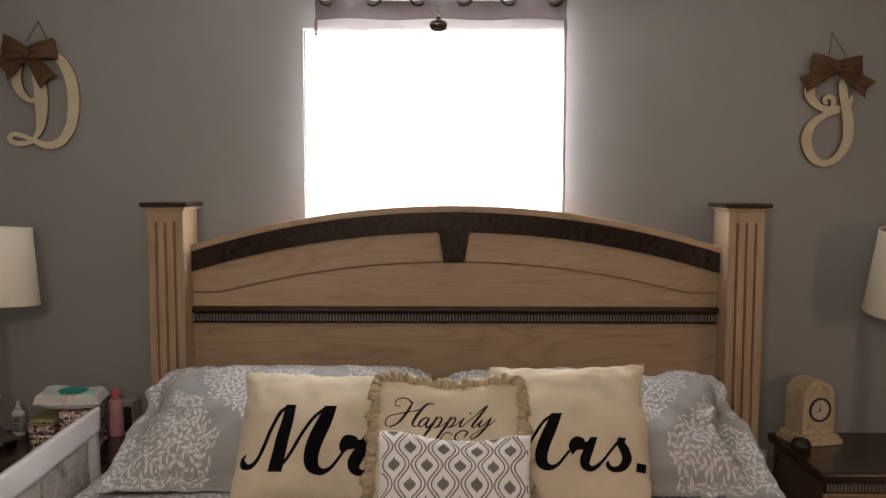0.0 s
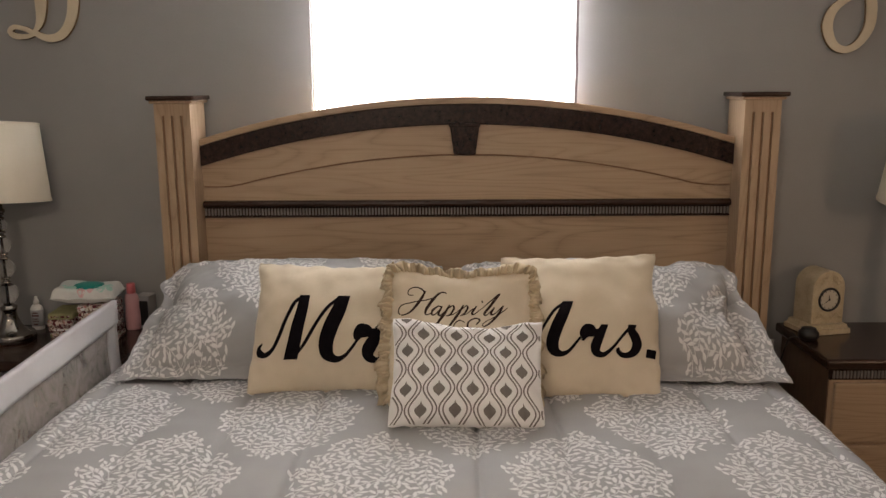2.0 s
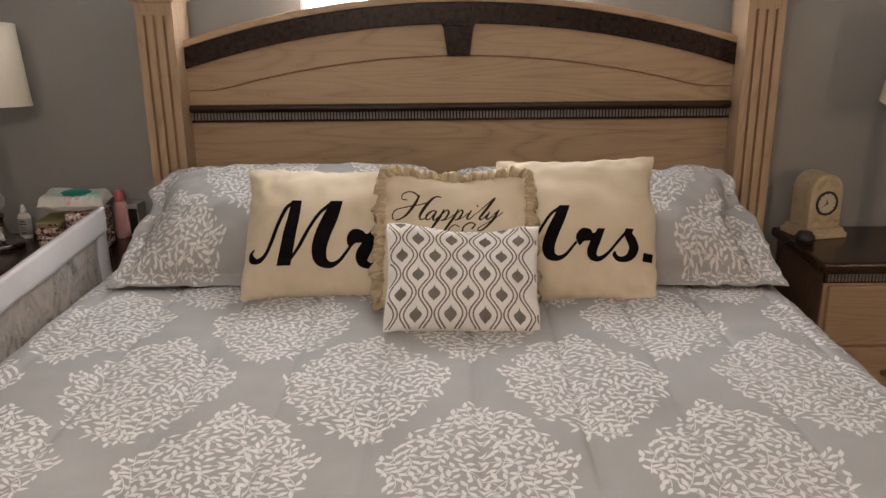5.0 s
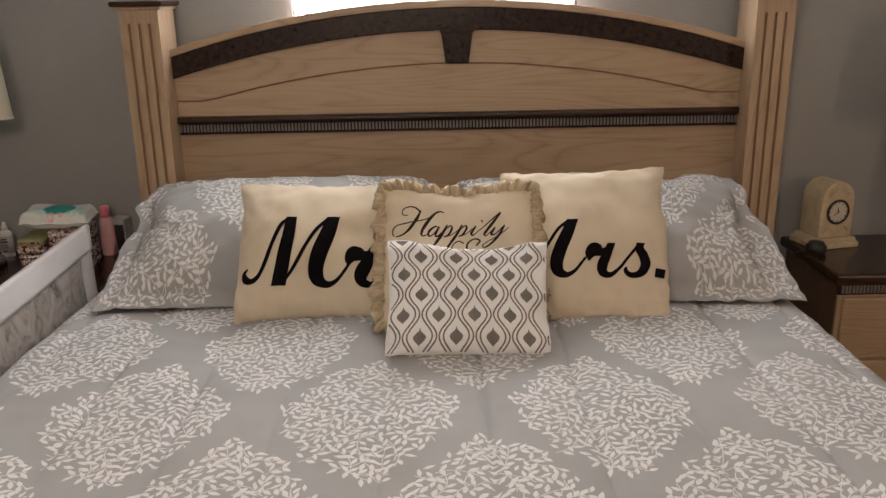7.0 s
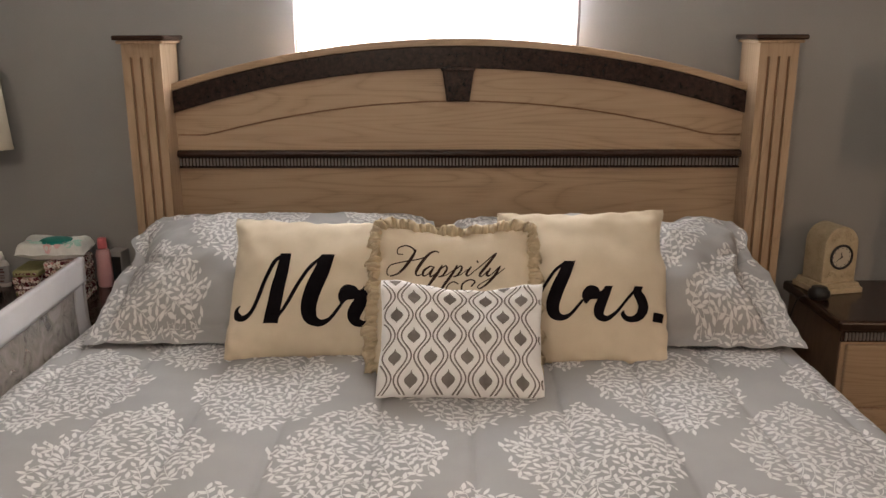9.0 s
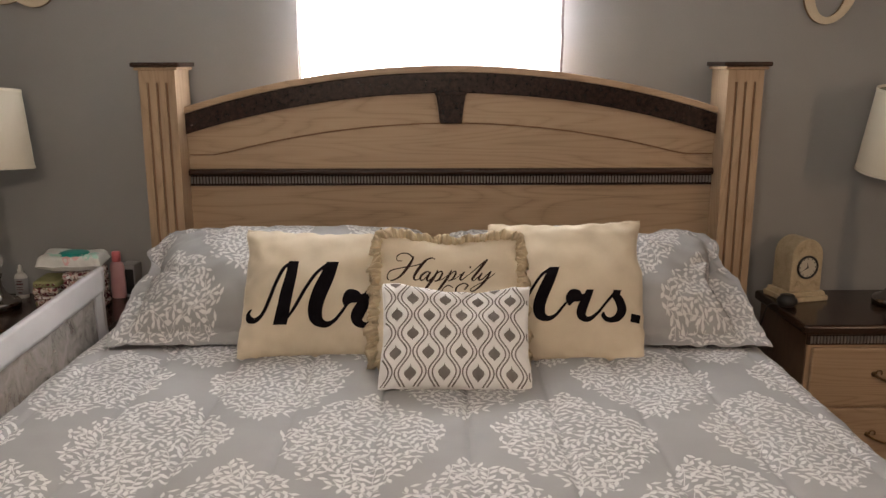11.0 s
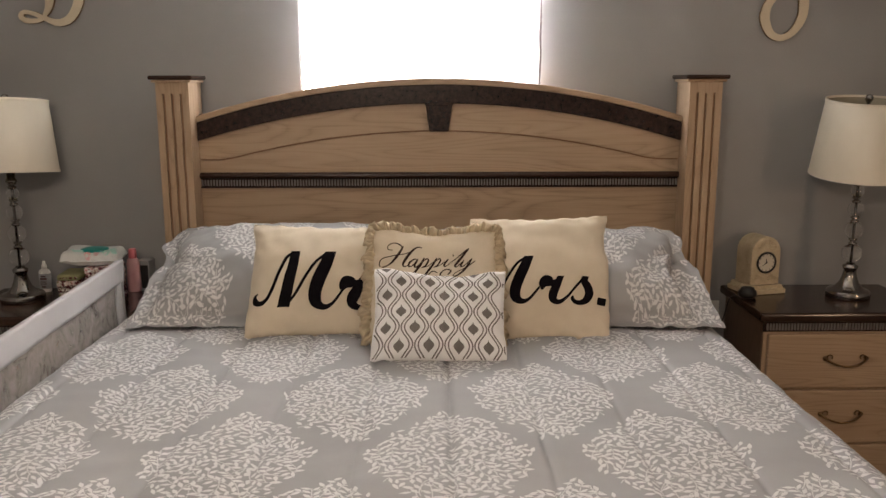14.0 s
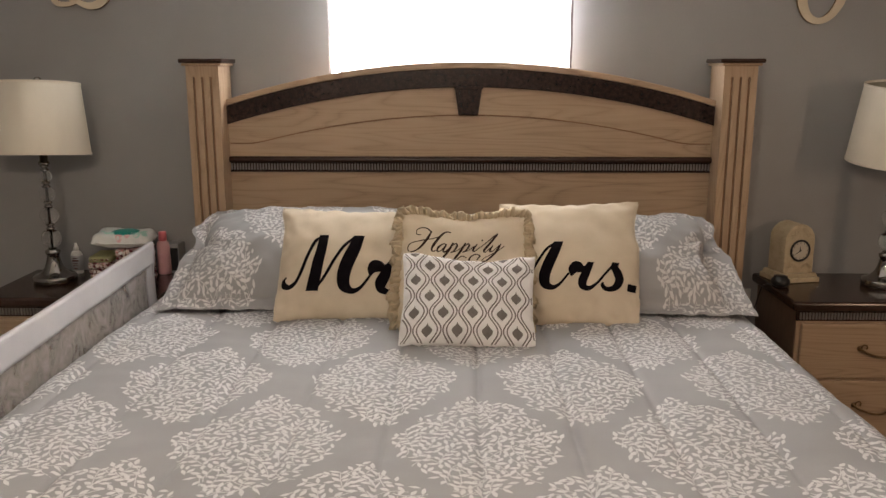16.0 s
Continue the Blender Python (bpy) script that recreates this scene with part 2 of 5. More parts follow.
# ---- builders ----
def thing(name, label, category, m=None, group="", kind=""):
    ob = tagged(new(name), label, category, group, kind)
    ob.empty_display_size = 0.05
    if m is not None:
        ob.matrix_world = m
    return ob


def part(name, bm, mat, parent, label="", smooth=False):
    """Links a bmesh as one mesh object under a thing or under a part."""
    me = bpy.data.meshes.new(name)
    for f in bm.faces:
        f.smooth = smooth
    bm.to_mesh(me)
    bm.free()
    for mm in mat if isinstance(mat, (list, tuple)) else [mat]:
        me.materials.append(mm)
    ob = new(name, me)
    ob.parent = parent
    if label:
        tagged(ob, label)
    return ob


def setting(name, bm, mat, label, category):
    ob = part(name, bm, mat, None)
    return tagged(ob, label, category, "", "structure")


def raw(verts, faces):
    bm = bmesh.new()
    vs = [bm.verts.new(v) for v in verts]
    for f in faces:
        bm.faces.new([vs[i] for i in f])
    return bm


def add_box(bm, x0, x1, y0, y1, z0, z1, bevel=0.0, seg=2):
    r = bmesh.ops.create_cube(bm, size=1)
    for v in r["verts"]:
        v.co = Vector(((x0 + x1) / 2 + v.co.x * (x1 - x0), (y0 + y1) / 2 + v.co.y * (y1 - y0), (z0 + z1) / 2 + v.co.z * (z1 - z0)))
    if bevel:
        es = list({e for v in r["verts"] for e in v.link_edges})
        bmesh.ops.bevel(bm, geom=es, offset=bevel, segments=seg, affect="EDGES", profile=0.5)
    return bm


def boxed(x0, x1, y0, y1, z0, z1, bevel=0.003, seg=2):
    return add_box(bmesh.new(), x0, x1, y0, y1, z0, z1, bevel, seg)


def lathe(profile, seg=32, cx=0.0, cy=0.0, sy=1.0):
    """Turns (radius, height) pairs round the upright axis at cx, cy."""
    bm = bmesh.new()
    rings = []
    for r, z in profile:
        rings.append([bm.verts.new((cx + r * math.cos(a), cy + sy * r * math.sin(a), z)) for a in (2 * math.pi * k / seg for k in range(seg))] if r > 1e-5 else [bm.verts.new((cx, cy, z))])
    for a, b in zip(rings, rings[1:]):
        for k in range(seg):
            q = [a[k % len(a)], a[(k + 1) % len(a)], b[(k + 1) % len(b)], b[k % len(b)]]
            q = [v for i, v in enumerate(q) if v not in q[:i]]
            if len(q) > 2:
                bm.faces.new(q)
    bmesh.ops.recalc_face_normals(bm, faces=bm.faces)
    return bm


def extrude_outline(points, depth_axis, d0, d1, bevel=0.0):
    """A flat outline in the other two axes (x, z when depth_axis is y) given thickness."""
    bm = bmesh.new()

    def at(p, d):
        return (p[0], d, p[1]) if depth_axis == "y" else ((d, p[0], p[1]) if depth_axis == "x" else (p[0], p[1], d))

    a = [bm.verts.new(at(p, d0)) for p in points]
    b = [bm.verts.new(at(p, d1)) for p in points]
    n = len(points)
    bm.faces.new(a), bm.faces.new(b[::-1])
    for k in range(n):
        bm.faces.new([a[k], b[k], b[(k + 1) % n], a[(k + 1) % n]])
    bmesh.ops.recalc_face_normals(bm, faces=bm.faces)
    if bevel:
        rim = [e for e in bm.edges if abs(e.calc_face_angle(0)) > 0.5]
        bmesh.ops.bevel(bm, geom=rim, offset=bevel, segments=2, affect="EDGES", profile=0.5)
    return bm


def tube(points, radius, seg=8, closed=False):
    """A round rod along a run of points."""
    bm = bmesh.new()
    pts = [Vector(p) for p in points]
    rings = []
    for k, p in enumerate(pts):
        if closed:
            d = pts[(k + 1) % len(pts)] - pts[k - 1]
        else:
            d = pts[min(k + 1, len(pts) - 1)] - pts[max(k - 1, 0)]
        d.normalize()
        s = d.orthogonal() if abs(d.z) > 0.95 else d.cross(Vector((0, 0, 1)))
        s.normalize()
        if rings and s.dot(side) < 0:
            s = -s
        side = s
        u = d.cross(s)
        rings.append([bm.verts.new(p + radius * (math.cos(a) * s + math.sin(a) * u)) for a in (2 * math.pi * i / seg for i in range(seg))])
    run = list(zip(rings, rings[1:])) + ([(rings[-1], rings[0])] if closed else [])
    for a, b in run:
        for i in range(seg):
            bm.faces.new([a[i], a[(i + 1) % seg], b[(i + 1) % seg], b[i]])
    if not closed:
        bm.faces.new(rings[0][::-1]), bm.faces.new(rings[-1])
    bmesh.ops.recalc_face_normals(bm, faces=bm.faces)
    return bm


def join(*bms):
    out = bmesh.new()
    for b in bms:
        me = bpy.data.meshes.new("scratch")
        b.to_mesh(me)
        b.free()
        out.from_mesh(me)
        bpy.data.meshes.remove(me)
    return out


def spline(points, steps=8):
    """Catmull-Rom through rows of any width."""
    ps = [np.array(p, float) for p in points]
    ps = [2 * ps[0] - ps[1]] + ps + [2 * ps[-1] - ps[-2]]
    out = []
    for a, b, c, d in zip(ps, ps[1:], ps[2:], ps[3:]):
        for k in range(steps):
            t = k / steps
            out.append(0.5 * (2 * b + (c - a) * t + (2 * a - 5 * b + 4 * c - d) * t * t + (3 * b - a - 3 * c + d) * t ** 3))
    return out + [ps[-2]]


def pen_stroke(points, steps=8):
    """Left and right edge of a pen stroke from rows of x, y, width, with rounded ends."""
    run = spline(points, steps)
    left, right = [], []
    for k, p in enumerate(run):
        d = run[min(k + 1, len(run) - 1)][:2] - run[max(k - 1, 0)][:2]
        d = d / (np.hypot(*d) + 1e-9)
        nrm = np.array((-d[1], d[0])) * max(p[2], 0.2) / 2
        left.append(p[:2] + nrm), right.append(p[:2] - nrm)
    for end, sgn in ((0, -1), (-1, 1)):
        p, q = run[end], run[1 if end == 0 else -2]
        d = p[:2] - q[:2]
        d = d / (np.hypot(*d) + 1e-9)
        cap = [(p[:2] + d * p[2] * 0.10 + (np.array(e[end]) - p[:2]) * 0.85) for e in (left, right)]
        if end == 0:
            left.insert(0, cap[0]), right.insert(0, cap[1])
        else:
            left.append(cap[0]), right.append(cap[1])
    return left, right


# ---- the room ----
X0, X1, Y0, H = -2.45, 2.45, -5.0, 2.45
WX0, WX1, WZ0, WZ1 = -0.541, 0.394, 1.10, 2.085  # window opening
bm = bmesh.new()
for x0, x1, z0, z1 in ((X0, WX0, 0, H), (WX1, X1, 0, H), (WX0, WX1, 0, WZ0), (WX0, WX1, WZ1, H)):
    add_box(bm, x0, x1, 0, 0.14, z0, z1)
bmesh.ops.remove_doubles(bm, verts=bm.verts, dist=1e-4)
setting("wall_north", bm, WALL, "grey painted bedroom wall with a window opening", "wall")
DY0, DY1, DZ = -3.15, -2.35, 2.05  # bathroom doorway in the east wall
bm = bmesh.new()
for y0, y1, z0, z1 in ((Y0, DY0, 0, H), (DY1, 0.14, 0, H), (DY0, DY1, DZ, H)):
    add_box(bm, X1, X1 + 0.12, y0, y1, z0, z1)
setting("wall_east", bm, WALL, "grey painted wall with an open doorway", "wall")
setting("wall_west", boxed(X0 - 0.12, X0, Y0, 0.14, 0, H, 0), WALL, "plain grey painted bedroom wall", "wall")
setting("wall_south", boxed(X0 - 0.12, X1 + 0.12, Y0 - 0.12, Y0, 0, H, 0), WALL, "plain grey painted bedroom wall", "wall")
setting("ceiling", boxed(X0 - 0.12, X1 + 1.4, Y0 - 0.12, 0.14, H, H + 0.1, 0), CEIL, "white textured ceiling", "ceiling")
setting("floor", boxed(X0 - 0.12, X1 + 1.4, Y0 - 0.12, 0.14, -0.1, 0, 0), CARPET, "beige carpeted floor", "floor")
bm = boxed(X1 + 1.2, X1 + 1.3, -3.6, -1.9, 0, H, 0)
add_box(bm, X1 + 0.12, X1 + 1.2, -3.7, -3.6, 0, H), add_box(bm, X1 + 0.12, X1 + 1.2, -1.9, -1.8, 0, H)
setting("wall_bathroom", bm, CEIL, "white walls of the small room beyond", "wall")
bm = boxed(X0, X1, -0.014, 0.0, 0, 0.09, 0.003)
setting("baseboard", bm, TRIM, "white painted baseboard along the wall", "baseboard")
bm = boxed(X1 - 0.015, X1 + 0.13, DY0 - 0.06, DY0, 0, DZ + 0.06, 0.003)
add_box(bm, X1 - 0.015, X1 + 0.13, DY1, DY1 + 0.06, 0, DZ + 0.06, 0.003)
add_box(bm, X1 - 0.015, X1 + 0.13, DY0, DY1, DZ, DZ + 0.06, 0.003)
setting("trim", bm, TRIM, "white painted casing round the doorway", "trim")

window = thing("window_1", "bright white-framed window behind a sheer curtain", "window", kind="structure")
bm = bmesh.new()
for x0, x1, z0, z1 in ((WX0, WX0 + 0.008, WZ0, WZ1), (WX1 - 0.008, WX1, WZ0, WZ1), (WX0 + 0.008, WX1 - 0.008, WZ0, WZ0 + 0.03), (WX0 + 0.008, WX1 - 0.008, WZ1 - 0.008, WZ1), (WX0 + 0.008, WX1 - 0.008, 1.30, 1.325)):
    add_box(bm, x0, x1, 0.012, 0.05, z0, z1, 0.002)
part("window_frame", bm, TRIM, window)
for z0, z1 in ((WZ0 + 0.03, 1.30), (1.325, WZ1 - 0.008)):
    pane = part("pane", boxed(WX0 + 0.008, WX1 - 0.008, 0.030, 0.034, z0, z1, 0), PANE, window, "clear window pane")
    pane.visible_shadow = False
part("window_sill", boxed(WX0 + 0.002, WX1 - 0.002, -0.02, 0.010, WZ0 - 0.002, WZ0 + 0.016, 0.004), TRIM, window)
tagged(part("backdrop", boxed(-1.6, 1.5, 1.0, 1.02, 0.6, 2.9, 0), DAYLIGHT, None), "white overcast daylight outside the window", "backdrop", "", "structure")

# sheer curtain on eyelets, narrower than the window
curtain = thing("curtain", "sheer grey voile curtain hanging on dark eyelets", "curtain", pose(0, 0, 0))
CX0, CX1, CY, CZ = -0.488, 0.384, -0.075, 2.222


def fold(x, z):
    ease = 1.0 if z > 2.09 else 0.55
    return CY - 0.016 * ease * math.cos(2 * math.pi * (x + 0.365) / 0.31) + 0.004 * noise.noise(Vector((x * 9, z * 2, 3)))


def cloth_sheet(x0, x1, z0, z1, nx, nz, fn):
    vs = [(x0 + (x1 - x0) * i / nx + 0.004 * noise.noise(Vector((z0 + j * 0.3, i, 7))) * (i in (0, nx)), 0, z0 + (z1 - z0) * j / nz) for j in range(nz + 1) for i in range(nx + 1)]
    vs = [(x, fn(x, z), z) for x, _, z in vs]
    return raw(vs, [(j * (nx + 1) + i, j * (nx + 1) + i + 1, (j + 1) * (nx + 1) + i + 1, (j + 1) * (nx + 1) + i) for j in range(nz) for i in range(nx)])


part("sheer_panel", cloth_sheet(CX0, CX1, 0.75, 2.104, 70, 40, fold), CURTAIN, curtain, smooth=True)
# header and side hems carry painted shade in their darker colour
part("header_band", cloth_sheet(CX0, CX1, 2.100, CZ, 70, 8, lambda x, z: fold(x, z) - 0.002), CURTAIN_HEM, curtain, "doubled grey header band with painted shade", smooth=True)
part("side_hem", cloth_sheet(CX0 - 0.001, CX0 + 0.008, 0.75, 2.10, 2, 50, lambda x, z: fold(x, z) - 0.003), CURTAIN_HEM, curtain, smooth=True)
part("side_hem", cloth_sheet(CX1 - 0.008, CX1 + 0.001, 0.75, 2.10, 2, 50, lambda x, z: fold(x, z) - 0.003), CURTAIN_HEM, curtain, smooth=True)
for k in range(6):
    x = -0.443 + 0.1566 * k
    ring = tube([(x + 0.028 * math.cos(a), fold(x, 2.17) - 0.004, 2.175 + 0.028 * math.sin(a)) for a in np.linspace(0, 2 * math.pi, 24, endpoint=False)], 0.005, 8, True)
    part("eyelet", ring, RING, curtain, "dark bronze eyelet ring", smooth=True)
rod = thing("curtain_rod", "thin white curtain rod above the window", "curtain rod", pose(0, 0, 0))
part("rod", tube([(-0.47, CY, 2.172), (0.365, CY, 2.172)], 0.009, 12), TRIM, rod, smooth=True)
for x in (-0.37, 0.265):
    part("bracket", boxed(x - 0.01, x + 0.01, CY, 0.0, 2.157, 2.187, 0.002), TRIM, rod)

# ceiling light whose pull chain hangs into view
fan = thing("ceiling_light", "ceiling light with a beaded pull chain", "ceiling light", pose(FAN.x, FAN.y, 0))
part("canopy", lathe([(0, H), (0.075, H), (0.07, H - 0.05), (0.02, H - 0.07), (0.018, 2.25), (0.24, 2.25), (0.27, 2.20), (0.25, 2.13), (0.07, 2.085), (0, 2.085)]), NICKEL, fan, smooth=True)
beads = bmesh.new()
for k in range(42):
    bmesh.ops.create_icosphere(beads, subdivisions=1, radius=0.0022, matrix=Matrix.Translation((0.106, 0.23, 1.790 + k * 0.0083)))
chain = part("pull_chain", beads, NICKEL, fan, smooth=True)
pull = lathe([(0, -0.010), (0.006, -0.0095), (0.011, -0.007), (0.0138, -0.002), (0.0135, 0.003), (0.010, 0.0065), (0.004, 0.008), (0.004, 0.011), (0, 0.011)], 20)
bmesh.ops.translate(pull, vec=(0.106, 0.23, 1.777), verts=pull.verts)
part("chain_pull", pull, DARKNICKEL, chain, "round dark nickel chain pull", smooth=True)


# made-up bulbs and holders at the two added lights, out of view
for at, watts in BULBS:
    holder = thing("added_bulb", "added warm bulb and nickel holder, out of view", "ceiling light", pose(at.x, at.y, 0), "bulbs on the ceiling")
    z = at.z + 0.16
    part("holder", lathe([(0, H), (0.06, H), (0.055, H - 0.03), (0.006, H - 0.04), (0.004, z + 0.06), (0.020, z + 0.05), (0.022, z), (0, z)], 24), NICKEL, holder, smooth=True)
    part("bulb", lathe([(0, z - 0.001), (0.014, z - 0.005), (0.03, z - 0.05), (0.028, z - 0.075), (0.015, z - 0.088), (0, z - 0.092)], 20), BULB, holder, smooth=True)


# ---- bed: headboard with fluted posts ----
bed = thing("bed", "king bed with pickled oak arched headboard and dark trim", "bed", pose(0, 0, 0))
HX, FACE = -0.004, -0.100
ARC_R = 3.09


def arc(x, top, r=ARC_R):
    return top - (r - math.sqrt(r * r - (x - HX) ** 2))


def band_outline(x0, x1, lower, upper, n=40):
    xs = [x0 + (x1 - x0) * k / n for k in range(n + 1)]
    return [(x, upper(x)) for x in xs] + [(x, lower(x)) for x in reversed(xs)]


def groove_z(x):
    return 1.262 - 0.108 * min(1.0, abs(x - HX) / 0.815) ** 2


# main board under the groove, upper board above it, the gap between them is the groove
G = 0.0028
part("lower_panel", extrude_outline(band_outline(-0.925, 0.925, lambda x: 0.35, lambda x: groove_z(x) - G), "y", FACE, -0.05), OAK, bed, "pickled oak panel with flat-sawn grain")
part("upper_panel", extrude_outline(band_outline(-0.925, 0.925, lambda x: groove_z(x) + G, lambda x: arc(x, 1.436)), "y", FACE - 0.003, -0.05), OAK, bed)
# darkened sheet that shows through the groove gap as its shade
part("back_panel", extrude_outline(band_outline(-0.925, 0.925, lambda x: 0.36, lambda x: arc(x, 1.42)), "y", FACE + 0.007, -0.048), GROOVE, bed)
part("arch_rim", extrude_outline(band_outline(-0.93, 0.93, lambda x: arc(x, 1.436), lambda x: arc(x, 1.459)), "y", FACE - 0.020, -0.035, 0.003), OAK, bed)
part("arch_band", extrude_outline(band_outline(-0.928, 0.928, lambda x: arc(x, 1.366), lambda x: arc(x, 1.4355)), "y", FACE - 0.016, FACE + 0.004, 0.003), BURL, bed, "dark burl veneer arch band")
key = part("keystone", extrude_outline([(HX - 0.052, 1.372), (HX + 0.052, 1.372), (HX + 0.037, 1.262), (HX - 0.037, 1.262)], "y", FACE - 0.022, FACE, 0.004), BURL, bed, "dark burl keystone block")
part("keystone_cap", boxed(HX - 0.054, HX + 0.054, FACE - 0.025, FACE - 0.010, 1.358, 1.372, 0.003), BURL, key)
prof = [(-0.010 - 0.016 * math.sin(a) ** 0.9, 1.0938 + 0.0122 * math.cos(a)) for a in np.linspace(0, math.pi, 15)] + [(0.0, 1.0816), (0.0, 1.106)]
part("rail_moulding", extrude_outline([(FACE + y, z) for y, z in prof], "x", -0.918, 0.918), DARKWOOD, bed, "glossy dark rounded moulding", smooth=False)
part("dentil_backing", boxed(-0.918, 0.918, FACE - 0.006, FACE + 0.002, 1.047, 1.0812, 0.001), BURL, bed)
teeth = bmesh.new()
for k in range(166):
    x = -0.913 + k * 0.01106
    add_box(teeth, x - 0.0030, x + 0.0030, FACE - 0.0125, FACE - 0.005, 1.0545, 1.0780)
tagged(part("dentil_teeth", teeth, GREYPRINT, bed, "row of small dark dentil blocks"), kind="stuff")
part("rail_lip", boxed(-0.918, 0.918, FACE - 0.014, FACE, 1.0465, 1.0525, 0.0015), BURL, bed)


def post(sx):
    """sx: -1 left, 1 right. Three stopped flutes in the front face."""
    def bar(a, b, y0, y1, z0, z1):
        x = sorted((sx * (1.04 - a), sx * (1.04 - b)))
        return x[0], x[1], y0, y1, z0, z1

    run = [(0.0, -0.035), (0.0, -0.200)]
    for c in (0.029, 0.060, 0.091):
        run += [(c - 0.0045, -0.200), (c - 0.0038, -0.190), (c + 0.0038, -0.190), (c + 0.0045, -0.200)]
    run += [(0.12, -0.200), (0.12, -0.035)]
    p = part("post", extrude_outline([(sx * (1.04 - a), y) for a, y in run], "z", 0.0, 1.404), OAK_UP, bed, "square fluted oak post")
    part("post_head", boxed(*bar(0.0, 0.12, -0.200, -0.035, 1.404, 1.4445), 0), OAK_UP, p)
    # dark strip at the bottom of each flute, shade painted into its colour
    for c in (0.029, 0.060, 0.091):
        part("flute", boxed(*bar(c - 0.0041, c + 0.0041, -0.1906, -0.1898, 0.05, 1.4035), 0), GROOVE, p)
    part("neck_moulding", boxed(*bar(-0.012, 0.132, -0.212, -0.03, 1.4445, 1.4545), 0.004), OAK_UP, p)
    part("cap", boxed(*bar(-0.020, 0.140, -0.222, -0.025, 1.455, 1.470), 0.005, 3), DARKWOOD, p, "dark mahogany post cap")


post(-1), post(1)
for sx in (-1, 1):
    x = sorted((sx * 0.93, sx * 0.955))
    part("side_rail", boxed(x[0], x[1], -2.2, -0.1, 0.2, 0.36, 0.004), OAK, bed)
part("foot_rail", boxed(-0.955, 0.955, -2.24, -2.2, 0.1, 0.40, 0.006), OAK, bed)
part("slat_base", boxed(-0.93, 0.93, -2.2, -0.12, 0.22, 0.26, 0.002), OAK, bed)
mattress = thing("mattress", "thick king mattress under the quilt", "mattress", pose(-0.1, -1.2, 0.26))
part("mattress_body", boxed(-0.93, 0.93, -1.02, 1.0, 0, 0.405, 0.06, 4), BACKSIDE, mattress, smooth=True)

# ---- comforter: channel-stitched, with printed leaf medallions ----
QX, WF, QR, QZ, QEND = -0.097, 0.912, 0.075, 0.676, -2.2
SEAM = 0.2


def quilt(s, y):
    a, sg = abs(s), (1 if s >= 0 else -1)
    if a <= WF:
        p, n = Vector((s, y, 0)), Vector((0, 0, 1))
    elif a <= WF + QR * math.pi / 2:
        th = (a - WF) / QR
        p, n = Vector((sg * (WF + QR * math.sin(th)), y, -QR * (1 - math.cos(th)))), Vector((sg * math.sin(th), 0, math.cos(th)))
    else:
        d = a - WF - QR * math.pi / 2
        p, n = Vector((sg * (WF + QR + 0.05 * d + 0.02 * math.sin(y * 9) * min(1, d * 3)), y, -QR - d)), Vector((sg, 0, 0))
    if y < QEND:
        d = min(QEND - y, 0.35)
        p.z -= d
        p.y = QEND - 0.02 * math.sin(s * 8) - 0.1 * min(d, 0.06)
    e = (s + QX - 0.01) / SEAM
    e = abs(e - round(e)) * SEAM
    deep = 0.0072 + 0.005 * noise.noise(Vector((s * 3, y * 4, 6)))
    puff = deep * (1 - math.exp(-(e / 0.008) ** 2)) + 0.005 * math.sin(math.pi * e / SEAM)
    puff += 0.009 * noise.noise(Vector((s * 2.6, y * 2.2, 0.3))) + 0.0035 * noise.noise(Vector((s * 5, y * 13, 4.0)))
    puff += 0.0015 * noise.noise(Vector((s * 24, y * 24, 9)))
    return Vector((QX, 0, QZ)) + p + n * puff, n


half = WF + QR * math.pi / 2 + 0.36
ss = set()
k0 = int((-half + QX) / SEAM) - 2
for k in range(k0, -k0 + 3):
    for d in (-0.08, -0.055, -0.034, -0.02, -0.012, -0.007, -0.003, 0, 0.003, 0.007, 0.012, 0.02, 0.034, 0.055, 0.08, 0.1):
        s = 0.01 + k * SEAM - QX + d
        if -half < s < half:
            ss.add(round(s, 4))
for k in range(9):
    ss.update(round(q * (WF + QR * math.pi / 2 * k / 8), 4) for q in (-1, 1))
ss = sorted(ss | {-half, half})
ys = [-0.25 - 0.013 * k for k in range(150)] + [QEND - d for d in (0.02, 0.05, 0.1, 0.2, 0.34)]
vs = [quilt(s, y)[0] for y in ys for s in ss]
m = len(ss)
quilt_thing = thing("comforter", "grey comforter printed with white leaf medallions", "comforter", pose(0, 0, 0))
cover = part("cover", raw(vs, [(j * m + i, (j + 1) * m + i, (j + 1) * m + i + 1, j * m + i + 1) for j in range(len(ys) - 1) for i in range(m - 1)]), QUILT, quilt_thing, smooth=True)
solid = cover.modifiers.new("thickness", "SOLIDIFY")
solid.thickness, solid.offset = 0.018, -1


def leaf_shape(x, y, ang, length, width):
    c, s = math.cos(ang), math.sin(ang)
    pts = [(0, 0), (0.20, 0.30), (0.45, 0.5), (0.74, 0.32), (1, 0), (0.74, -0.32), (0.45, -0.5), (0.20, -0.30)]
    return [(x + c * a * length - s * b * width, y + s * a * length + c * b * width) for a, b in pts]


